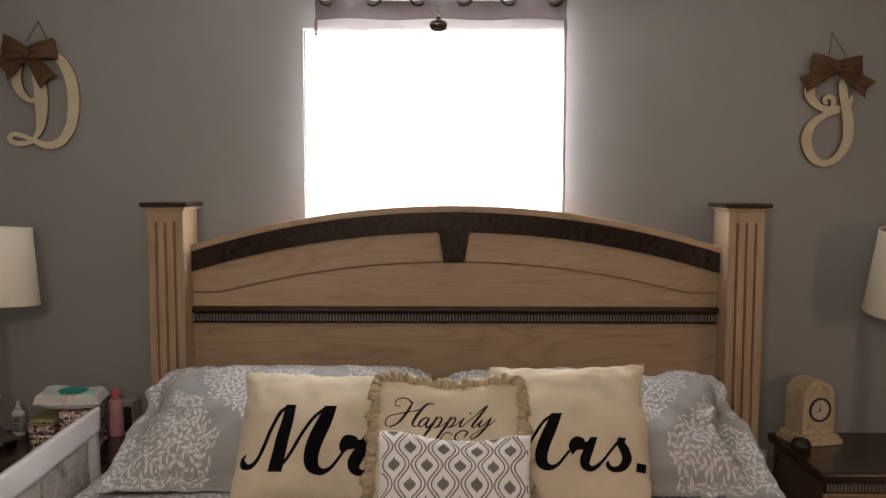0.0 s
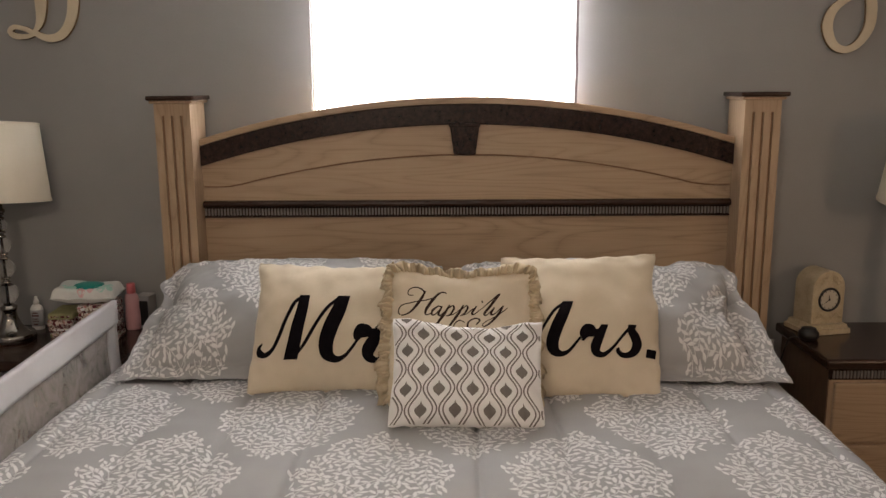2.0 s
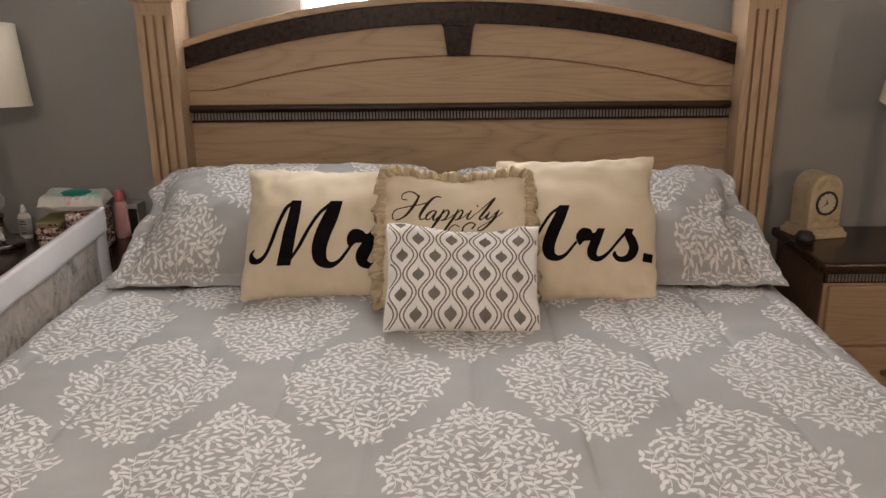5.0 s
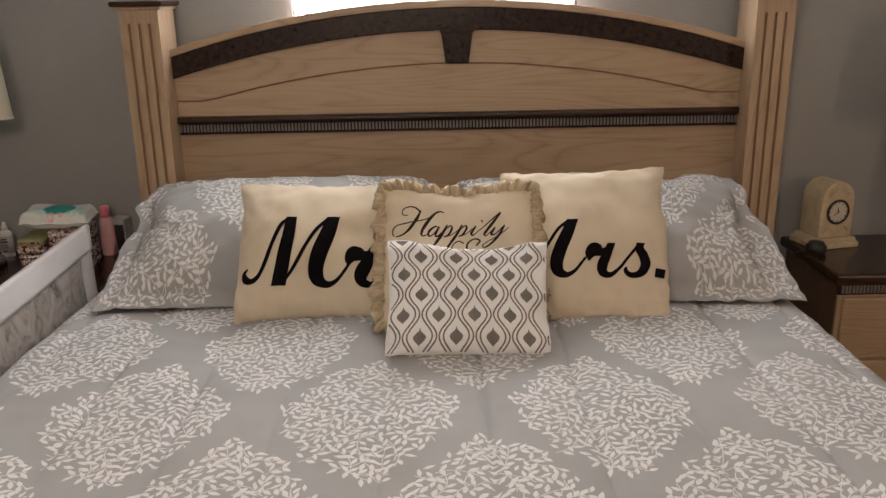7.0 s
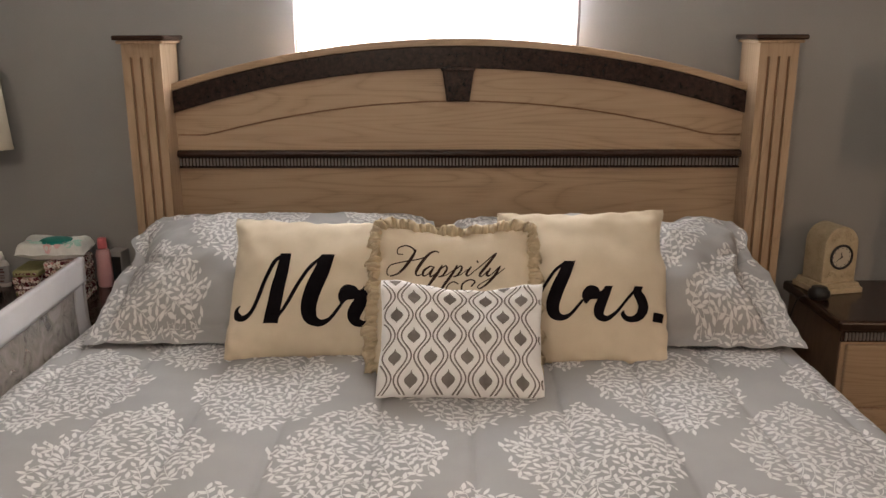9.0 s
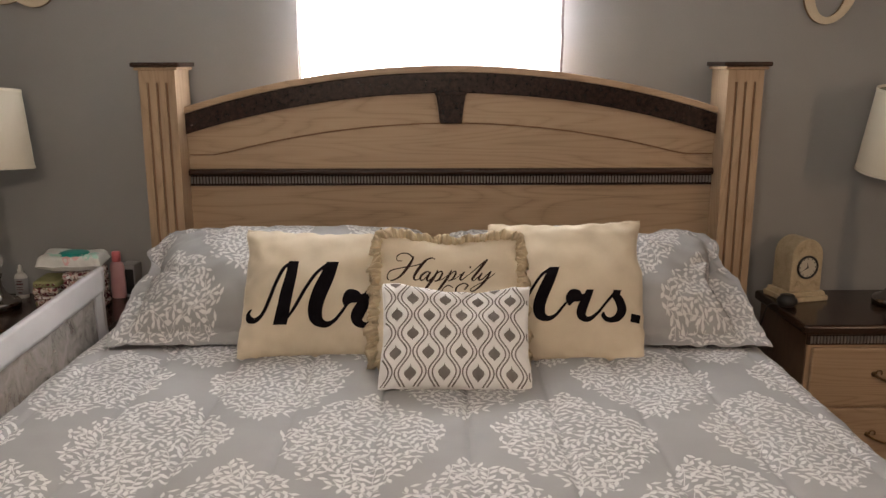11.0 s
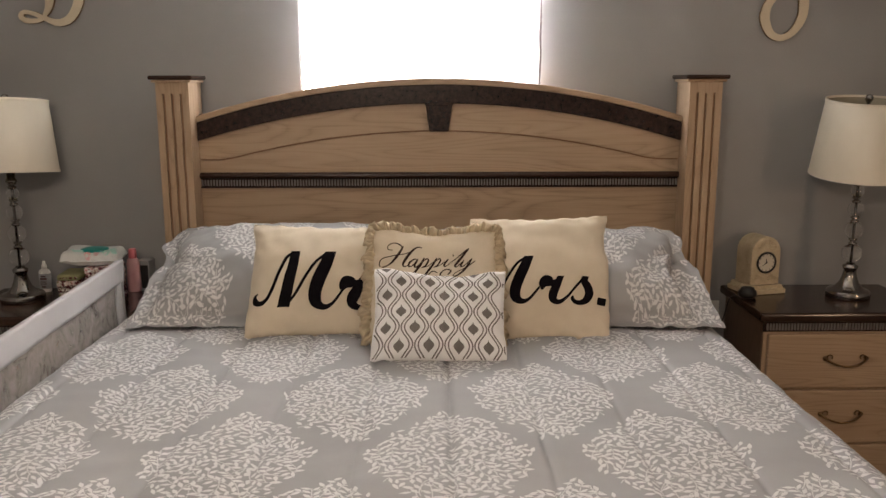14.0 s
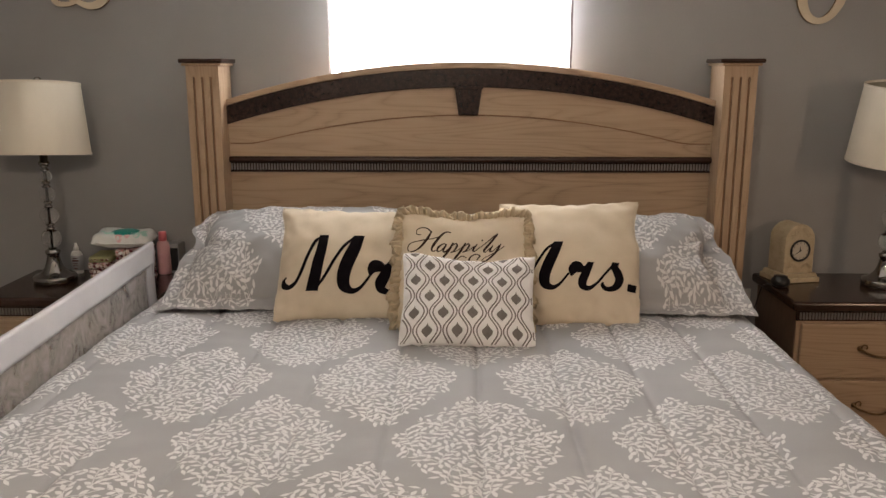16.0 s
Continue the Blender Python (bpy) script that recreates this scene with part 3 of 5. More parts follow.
def sprig_medallion(seed, rx=0.182, ry=0.238):
    """Leaf and stem outlines of one medallion round 0, 0."""
    rng = random.Random(seed)

    def inside(x, y, spare=0.0):
        a = math.atan2(y / ry, x / rx)
        lim = 0.93 + 0.20 * noise.noise(Vector((math.cos(a) * 5.5, math.sin(a) * 5.5, seed)))
        return (abs(x) / rx) ** 1.52 + (abs(y) / ry) ** 1.42 < lim + spare

    centres, leaves, stems = [], [], []
    for attempt in range(560):
        a = rng.uniform(0, 6.283)
        r = math.sqrt(rng.random())
        x, y = rx * r * math.cos(a), ry * r * math.sin(a)
        ang, bend = rng.uniform(0, 6.283), rng.uniform(-0.28, 0.28)
        run, got = [(x, y)], 0
        for k in range(7):
            x, y, ang = x + 0.0112 * math.cos(ang), y + 0.0112 * math.sin(ang), ang + bend
            if not inside(x, y):
                break
            run.append((x, y))
            for side in ((1, -1) if k < 6 else (0,)):
                la = ang + side * rng.uniform(0.6, 1.0)
                ln, wd = rng.uniform(0.018, 0.027), rng.uniform(0.0082, 0.0112)
                cx, cy = x + math.cos(la) * ln * 0.55, y + math.sin(la) * ln * 0.55
                if inside(x + math.cos(la) * ln * 0.85, y + math.sin(la) * ln * 0.85, 0.04) and all((cx - q) ** 2 + (cy - w) ** 2 > 0.0141 ** 2 for q, w in centres):
                    centres.append((cx, cy))
                    leaves.append(leaf_shape(x + math.cos(la) * 0.002, y + math.sin(la) * 0.002, la, ln, wd))
                    got += 1
        if got >= 2 and len(run) > 2:
            for (ax, ay), (bx, by) in zip(run, run[1:]):
                dx, dy = bx - ax, by - ay
                q = 0.0009 / math.hypot(dx, dy)
                stems.append([(ax - dy * q, ay + dx * q), (bx - dy * q, by + dx * q), (bx + dy * q, by - dx * q), (ax + dy * q, ay - dx * q)])
    return leaves + stems


def lay(shapes, place):
    """Lays flat outlines on a surface by place(x, y), which gives a point or None."""
    vs, fs = [], []
    for sh in shapes:
        pts = [place(x, y) for x, y in sh]
        if any(p is None for p in pts):
            continue
        k = len(vs)
        vs += pts
        if len(sh) == 8:  # a leaf: fold it along its midrib
            vs += [place((sh[i][0] + sh[8 - i][0]) / 2, (sh[i][1] + sh[8 - i][1]) / 2) for i in (1, 2, 3)]
            rib = (k, k + 8, k + 9, k + 10, k + 4)
            for one, two in ((k + 1, k + 2), (k + 7, k + 6)):
                edge = (k, one, two, k + 3 if one == k + 1 else k + 5, k + 4)
                for i in range(4):
                    f = [v for j, v in enumerate((rib[i], edge[i], edge[i + 1], rib[i + 1])) if v not in (rib[i], edge[i], edge[i + 1], rib[i + 1])[:j]]
                    fs.append(tuple(f if one == k + 7 else reversed(f)))
        else:
            fs.append(tuple(range(k, k + len(pts))))
    return raw(vs, fs)


MEDALLION = [sprig_medallion(5), [[(-x, y) for x, y in reversed(sh)] for sh in sprig_medallion(5)]]


def on_quilt(x, y):
    if not QEND < y < -0.3 or abs(x - QX) > half - 0.05:
        return None
    p, n = quilt(x - QX, y)
    return p + n * 0.0007


shapes = []
for i in range(-4, 5):
    for j in range(-3, 5):
        for dx, dy, kind in ((0.0, 0.0, 0), (0.23, 0.335, 1)):
            cx, cy = 0.006 + i * 0.458 + dx, -1.715 + j * 0.67 + dy
            shapes += [[(cx + x, cy + y) for x, y in sh] for sh in MEDALLION[kind]]
tagged(part("leaf_print", lay(shapes, on_quilt), LEAF, quilt_thing, "white printed leaf sprigs", smooth=True), kind="stuff")


# ---- cushions ----
class Cushion:
    """A stuffed square in its own frame: x across, z up from the lower edge, the front towards -y."""

    def __init__(self, w, h, front, back, pinch=0.045, flange=0.0, seed=0, crease=0.004, dip=None, droop=0.0, side_pinch=None, square=2.4, ear=None, slope=0.0, taper=0.0, tuck=None):
        self.tuck = tuck
        self.ear, self.slope, self.taper = ear, slope, taper
        self.square = square
        self.droop, self.side_pinch = droop, (pinch if side_pinch is None else side_pinch)
        self.w, self.h, self.front, self.back, self.pinch, self.flange, self.seed, self.crease, self.dip = w, h, front, back, pinch, flange, seed, crease, dip

    def at(self, x, z, side=-1, lift=0.0):
        u, v = 2 * x / self.w, 2 * z / self.h - 1
        fu, fv = 1 - 2 * self.flange / self.w, 1 - 2 * self.flange / self.h
        a, b = min(1.0, abs(u) / fu), min(1.0, abs(v) / fv)
        plump = math.sqrt(max(0.0, (1 - a ** self.square) * (1 - b ** self.square)))
        px = x * (1 - self.side_pinch * (1 - v * v))
        pz = self.h / 2 + (z - self.h / 2) * (1 - self.pinch * (1 - u * u))
        corner = max(0.0, abs(u) - 0.78) / 0.22 * max(0.0, abs(v) - 0.78) / 0.22
        if not self.flange:
            px *= 1 - 0.016 * corner
            pz += (self.h / 2 - pz) * 0.016 * corner
        if self.droop:
            c = max(0.0, (abs(u) - 0.62) / 0.38) ** 2 * max(0.0, v)
            pz -= self.droop * c
            px -= 0.88 * self.droop * c * (1 if x > 0 else -1)
        if self.dip:
            pz -= self.dip[1] * math.exp(-((x - self.dip[0]) / self.dip[2]) ** 2) * max(0, v) ** 2
        valley = 0.0
        if self.ear:
            s, v0, amount = self.ear
            out = max(0.0, (s * u - 0.80) / 0.20)
            px += s * amount * out * (math.exp(-((v - v0) / 0.16) ** 2) - 0.5 * math.exp(-((v - v0 + 0.42) / 0.18) ** 2))
            pz += amount * 0.5 * out ** 2 * max(0.0, v) ** 4
            if self.flange:
                line = (v - v0 + 0.34) - 1.5 * (s * u - 1)
                valley = 0.022 * math.exp(-(line / 0.07) ** 2) * min(1.0, max(0.0, (s * u - 0.55) / 0.3))
        pz += self.slope * (u - 1) / 2 * max(0.0, v)
        if u > 0:
            px -= self.taper * u * max(0.0, -v)
        wr = self.crease * (noise.noise(Vector((x * 7, z * 7, self.seed))) + 0.6 * noise.noise(Vector((x * 16, z * 16, self.seed + 5))))
        if self.flange:
            fold_a = noise.noise(Vector(((x + z) * 3.0, (x - z) * 11.0, self.seed + 8)))
            fold_b = noise.noise(Vector(((x - z) * 3.5, (x + z) * 9.0, self.seed + 3)))
            wr += 0.011 * (0.5 - abs(fold_a)) * (a + 0.3) + 0.008 * (0.4 - abs(fold_b))
        edge = max(a, b) ** 6 * self.crease * (0.7 if self.flange else 1.6) * noise.noise(Vector((x * 30, z * 30, self.seed + 2)))
        rim = 0.003 * (1 - max(abs(u), abs(v)) ** 12) if self.flange else 0.0
        y = side * ((self.front if side < 0 else self.back) * plump + rim) - wr * (0.3 + plump) - edge + (valley if side < 0 else 0.0)
        if self.tuck and side < 0:
            s, u0, v1, depth = self.tuck
            over = min(1.0, max(0.0, (s * u - u0 - 0.05 * math.sin(v * 5)) / 0.05)) * min(1.0, max(0.0, (v1 - v) / 0.3))
            y += min(depth * over * over * (3 - 2 * over), self.front * plump)
        return Vector((px, y - lift, pz))

    def mesh(self, n=36):
        t = [math.sin(math.pi / 2 * (2 * k / n - 1)) for k in range(n + 1)]
        vs = [self.at(a * self.w / 2, (b + 1) * self.h / 2, side) for side in (-1, 1) for b in t for a in t]
        fs, q = [], (n + 1) ** 2
        for j in range(n):
            for i in range(n):
                c = [j * (n + 1) + i, j * (n + 1) + i + 1, (j + 1) * (n + 1) + i + 1, (j + 1) * (n + 1) + i]
                fs += [c, [q + k for k in reversed(c)]]
        bm = raw(vs, fs)
        bmesh.ops.remove_doubles(bm, verts=bm.verts, dist=2e-4)
        return bm

    def border(self, n=40):
        w, h = self.w / 2, self.h
        sq = [(-w + 2 * w * k / n, 0) for k in range(n)] + [(w, h * k / n) for k in range(n)] + [(w - 2 * w * k / n, h) for k in range(n)] + [(-w, h - h * k / n) for k in range(n)]
        return [self.at(x, z) for x, z in sq]

    def place(self, lift=0.0012):
        def fn(x, z):
            if abs(x) > self.w / 2 * 0.998 or not 0.003 * self.h < z < 0.997 * self.h:
                return None
            return self.at(x, z, -1, lift)
        return fn


def strokes_on(cushion, strokes, fit, lift=0.0008):
    """Pen strokes of a flat drawing laid on a cushion. fit: how the drawing's x, y give the cushion's x and z.
    A stroke is its rows of x, y, width, and the upper and lower line at which its ends are cut level."""
    bm = bmesh.new()

    def place(p, li):
        x, y = p[0] / 1000, p[1] / 1000
        terms = (1, x, y, x * x, x * y, y * y)
        px, pz = (sum(c * t for c, t in zip(row, terms)) for row in fit)
        return cushion.at(px, pz, -1, li)

    for k, (st, top, low) in enumerate(strokes):
        left, right = pen_stroke(st, 10)
        li = lift + 0.0002 * k
        rows = []
        for a, b in zip(left, right):
            across = [a + (b - a) * q for q in (0, 0.25, 0.5, 0.75, 1)]
            rows.append([bm.verts.new(place((x, min(max(y, top), low)), li)) for x, y in across])
        for r, t in zip(rows, rows[1:]):
            for i in range(4):
                bm.faces.new([r[i], r[i + 1], t[i + 1], t[i]])
    return bm


def free(strokes):
    return [(st, -1e9, 1e9) for st in strokes]


def mirrored_medallions(offset, count=2):
    out = []
    for i in range(-count, count + 1):
        for j in range(-1, 2):
            for dx, dz, kind in ((0, 0, 0), (0.23, 0.335, 1)):
                cx, cz = offset[0] + 0.458 * i + dx, offset[1] + 0.67 * j + dz
                out += [[(cx + x, cz + y) for x, y in sh] for sh in MEDALLION[kind]]
    return out


def sham(m, offset, seed, dip, droop, ear, tuck=None):
    c = Cushion(0.96, 0.58, 0.112, 0.05, 0.02, 0.052, seed, 0.013, dip, droop, None, 2.4, ear, 0.0, 0.0, tuck)
    ob = thing("pillow_sham", "grey leaf-printed pillow sham leaning on the headboard", "pillow", m, "pillow shams on the bed")
    part("sham_cover", c.mesh(96), SHAM, ob, smooth=True)
    tagged(part("leaf_print", lay(mirrored_medallions(offset), c.place(0.0010)), LEAF, ob, "white printed leaf sprigs", smooth=True), kind="stuff")
    return ob


SHAM_LEAN = -66
sham(pose(-0.512, -0.79, 0.692, SHAM_LEAN, 0, 0), (-0.34, 0.09), 1.3, None, 0.055, (-1, 0.62, 0.034))
sham(pose(0.405, -0.82, 0.690, SHAM_LEAN, 0, 0), (0.36, 0.09), 6.7, (0.20, 0.075, 0.06), 0.055, (1, 0.80, 0.022), (1, 0.76, 0.50, 0.065))

# strokes: x, y, width in a drawing of each cushion
M_STROKES = [
    ([(313, 476, 6), (297, 496, 20), (304, 522, 33), (330, 530, 26), (362, 500, 17), (396, 430, 16), (430, 345, 16), (462, 285, 16), (496, 262, 14)], 254, 1e9),
    ([(508, 230, 44), (491, 330, 52), (467, 440, 60), (442, 575, 62)], 254, 550),
    ([(468, 538, 8), (510, 470, 14), (560, 385, 15), (610, 312, 16), (660, 268, 16)], 258, 1e9),
    ([(692, 232, 50), (660, 320, 60), (624, 400, 66), (603, 470, 66), (612, 518, 58), (650, 537, 32), (690, 520, 18), (725, 480, 14), (748, 450, 13)], 258, 1e9),
]
R_STROKES = free([
    [(735, 450, 10), (740, 425, 26), (762, 402, 44), (790, 398, 30), (806, 408, 20)],
    [(740, 458, 13), (762, 430, 34), (800, 423, 34), (852, 402, 24)],
    [(862, 385, 46), (824, 450, 56), (797, 500, 60), (805, 535, 45), (840, 545, 25), (870, 520, 15)],
])
# the second M is the first one smaller
SMALL_M = [([(375 + (x - 688) * 0.845, 263 + (y - 258) * 0.845, w * 0.845) for x, y, w in st], 263, 513 if low < 1e8 else low) for st, top, low in M_STROKES]
MRS = SMALL_M + free([
    [(432, 428, 8), (435, 402, 24), (455, 384, 40), (478, 379, 28), (492, 388, 16)],
    [(436, 438, 11), (456, 408, 30), (490, 402, 30), (532, 384, 20)],
]) + [
    ([(545, 342, 26), (516, 410, 40), (496, 460, 46), (500, 490, 38), (530, 500, 24), (570, 470, 14), (610, 420, 12), (655, 366, 14)], 361, 1e9),
    ([(664, 350, 34), (655, 385, 36), (672, 415, 42), (682, 450, 44), (668, 485, 38), (640, 500, 28), (612, 498, 24), (597, 480, 20), (600, 465, 8)], 362, 1e9),
    ([(728, 489, 40), (766, 493, 40)], -1e9, 1e9),
]
FIT_MR = [[-0.4491, 0.7171, 0.1351, -0.0528, -0.0756, -0.0814], [0.52, -0.173, -0.8432, 0.1329, -0.0087, 0.2391]]
FIT_MRS = [[-0.2414, 0.569, -0.0969, 0.0734, -0.027, 0.0976], [0.4899, -0.1138, -0.8522, 0.1117, 0.0207, 0.2432]]
FIT_HAPPILY = [[-0.3027, 0.604, 0.0132, 0.0096, -0.0577, 0.0097], [0.4812, -0.0798, -0.8002, 0.0746, 0.0017, 0.2081]]


def name_cushion(m, strokes, fit, label, seed, w, h, ear, slope, taper, front=0.076):
    c = Cushion(w, h, front, 0.045, 0.05, 0, seed, 0.0105, None, 0.0, 0.03, 2.0, ear, slope, taper)
    ob = thing("throw_pillow", label, "pillow", m, "cream word pillows")
    part("pillow_cover", c.mesh(54), CREAM, ob, smooth=True)
    rim = tube([p for p in c.border()], 0.0028, 6, True)
    part("seam", rim, CREAM, ob, smooth=True)
    part("lettering", strokes_on(c, strokes, fit), INK, ob, "black script lettering", smooth=True)
    return ob


name_cushion(pose(-0.378, -0.870, 0.679, -39, 0.3, 0), M_STROKES + R_STROKES, FIT_MR, "cream canvas throw pillow lettered Mr in black script", 2.0, 0.455, 0.387, (-1, 0.95, 0.010), -0.010, 0.0)
name_cushion(pose(0.306, -0.902, 0.678, -37.5, 0.6, 0), MRS, FIT_MRS, "cream canvas throw pillow lettered Mrs. in black script", 8.0, 0.436, 0.428, (1, 1.0, 0.013), 0.012, 0.020, 0.062)

# ruffled pillow
c = Cushion(0.390, 0.362, 0.052, 0.04, 0.03, 0, 4.0, 0.010, (0.0, 0.016, 0.11))
happy = thing("ruffled_pillow", "cream ruffled pillow lettered Happily in brown script", "pillow", pose(-0.028, -0.970, 0.702, -36, 1.0, 0))
part("pillow_cover", c.mesh(), CREAM, happy, smooth=True)
HAPPILY = [
    [(285, 250, 3), (262, 248, 3.5), (264, 228, 3.5), (290, 215, 4), (318, 217, 5), (338, 232, 7)],
    [(340, 226, 5), (322, 262, 10), (292, 305, 9), (262, 330, 5), (228, 337, 4), (216, 322, 4), (232, 298, 4), (285, 281, 4), (345, 268, 4), (395, 250, 4)],
    [(438, 236, 4), (420, 231, 5), (395, 243, 8), (365, 280, 11), (343, 318, 9), (345, 336, 5), (365, 330, 3.5), (385, 308, 3)],
    [(415, 300, 3.5), (400, 297, 5), (375, 315, 8), (372, 335, 6), (390, 330, 3.5), (418, 298, 4), (402, 328, 8), (410, 337, 5), (440, 310, 3)],
    [(452, 290, 5), (432, 325, 9), (405, 362, 9), (385, 395, 6)],
    [(440, 312, 3), (465, 293, 4.5), (472, 305, 7), (455, 332, 6), (437, 338, 3.5), (470, 330, 3), (505, 305, 3)],
    [(515, 288, 5), (495, 325, 9), (468, 362, 9), (445, 395, 6)],
    [(503, 312, 3), (528, 292, 4.5), (534, 304, 7), (518, 330, 6), (500, 338, 3.5), (530, 330, 3), (560, 305, 3)],
    [(574, 294, 5), (555, 325, 8), (562, 336, 4.5), (590, 310, 3)],
    [(598, 274, 8), (602, 272, 8)],
    [(592, 310, 3), (640, 268, 4), (677, 240, 5), (650, 275, 9), (612, 325, 8), (618, 336, 4), (645, 310, 3)],
    [(655, 300, 5), (640, 328, 8), (655, 330, 4), (690, 298, 4)],
    [(696, 292, 5), (675, 330, 9), (640, 370, 7), (612, 390, 4.5), (602, 383, 3.5), (625, 362, 3), (680, 330, 3), (715, 302, 3)],
    [(500, 440, 4), (472, 405, 4), (476, 375, 4), (500, 360, 4), (522, 372, 3.5)],
    [(545, 440, 5), (535, 398, 6), (540, 372, 6), (568, 355, 5), (590, 362, 6), (575, 385, 5)],
]
part("lettering", strokes_on(c, free([[(x, y, 1.3 * w) for x, y, w in st] for st in HAPPILY]), FIT_HAPPILY), BROWNINK, happy, "brown script lettering", smooth=True)
rim = c.border(60)
mid = sum(rim, Vector()) / len(rim)
rows = []
for lay_k, (out, amp, fwd) in enumerate(((-0.010, 0.003, 0.004), (-0.004, 0.006, -0.012), (0.006, 0.008, -0.018), (0.016, 0.009, -0.014), (0.024, 0.010, -0.004), (0.022, 0.008, 0.006))):
    row = []
    for k in range(len(rim) * 3):
        p = rim[k // 3].lerp(rim[(k // 3 + 1) % len(rim)], (k % 3) / 3)
        d = Vector((p.x - mid.x, 0, p.z - mid.z))
        square = max(abs(d.x) / (c.w / 2), abs(d.z) / (c.h / 2))
        o = Vector((d.x if abs(d.x) / (c.w / 2) > 0.82 * square else d.x * 0.25, 0, d.z if abs(d.z) / (c.h / 2) > 0.82 * square else d.z * 0.25)).normalized()
        a = k * 0.55 + 5.0 * noise.noise(Vector((k * 0.05, 0, 1)))
        gather = math.sin(a + lay_k * 1.6 * noise.noise(Vector((k * 0.03, 3, 3)))) * 0.4 + 2.3 * noise.noise(Vector((k * 0.16, lay_k * 0.75, 5))) + 1.6 * noise.noise(Vector((k * 0.36, lay_k * 0.9, 8)))
        row.append(p + o * (out + 1.5 * amp * noise.noise(Vector((k * 0.06, 2, lay_k * 0.2))) + 0.5 * amp * gather) + Vector((0, 1.5 * amp * gather + fwd, 0)))
    rows.append(row)
L = len(rows[0])
bm = raw([p for r in rows for p in r], [(j * L + i, j * L + (i + 1) % L, (j + 1) * L + (i + 1) % L, (j + 1) * L + i) for j in range(len(rows) - 1) for i in range(L)])
ruff = part("ruffle", bm, RUFFLE, happy, "gathered tan ruffle edging", smooth=True)
solid = ruff.modifiers.new("thickness", "SOLIDIFY")
solid.thickness, solid.offset = 0.0025, 0

# small lumbar pillow with an ogee print
c = Cushion(0.384, 0.284, 0.052, 0.030, 0.030, 0, 11.0, 0.013, (0.02, 0.026, 0.15), 0.0, 0.06)
small = thing("lumbar_pillow", "small white lumbar pillow with grey ogee print", "pillow", pose(-0.014, -1.110, 0.684, -36, 1.6, 0))
part("pillow_cover", c.mesh(54), WHITECOTTON, small, smooth=True)
part("seam", tube(c.border(), 0.002, 6, True), WHITECOTTON, small, smooth=True)
P, V, PX, PZ = 0.0850, 0.100, -0.029, 0.034
lines, spots = [], []
zs = [0.284 * k / 110 for k in range(111)]
for mm in range(-6, 6):
    for off in (-0.0050, 0.0050):
        wv = [(PX + (mm + 0.5) * P / 2 + (1 if mm % 2 == 0 else -1) * (P / 4 - 0.0080) * math.cos(2 * math.pi * (z - PZ) / V) + off, z) for z in zs]
        for (ax, az), (bx, bz) in zip(wv, wv[1:]):
            q = 0.0019 * math.hypot(bx - ax, bz - az) / (bz - az)
            lines.append([(ax - q, az), (ax + q, az), (bx + q, bz), (bx - q, bz)])
drop = [(0, 1), (0.16, 0.62), (0.55, 0.36), (0.92, 0.12), (1, -0.12), (0.78, -0.42), (0.38, -0.68), (0.14, -0.85), (0, -1)]
drop += [(-x, z) for x, z in reversed(drop[1:-1])]
for i in range(-4, 5):
    for j in range(-1, 5):
        for dx, dz in ((0, 0), (P / 2, V / 2)):
            if abs(PX + i * P + dx) > c.w / 2 - 0.022:
                continue
            spots.append([(PX + i * P + dx + x * 0.0155, PZ + j * V + dz + z * 0.0205) for x, z in drop])
tagged(part("ogee_line_print", lay(lines, c.place(0.0012)), GREYPRINT, small, "grey double wavy lines", smooth=True), kind="stuff")
tagged(part("ogee_spot_print", lay([[sh[k], sh[(k + 1) % len(sh)], (sum(x for x, z in sh) / len(sh), sum(z for x, z in sh) / len(sh))] for sh in spots for k in range(len(sh))], c.place(0.0016)), GREYPRINT, small, "grey drop-shaped spots", smooth=True), kind="stuff")


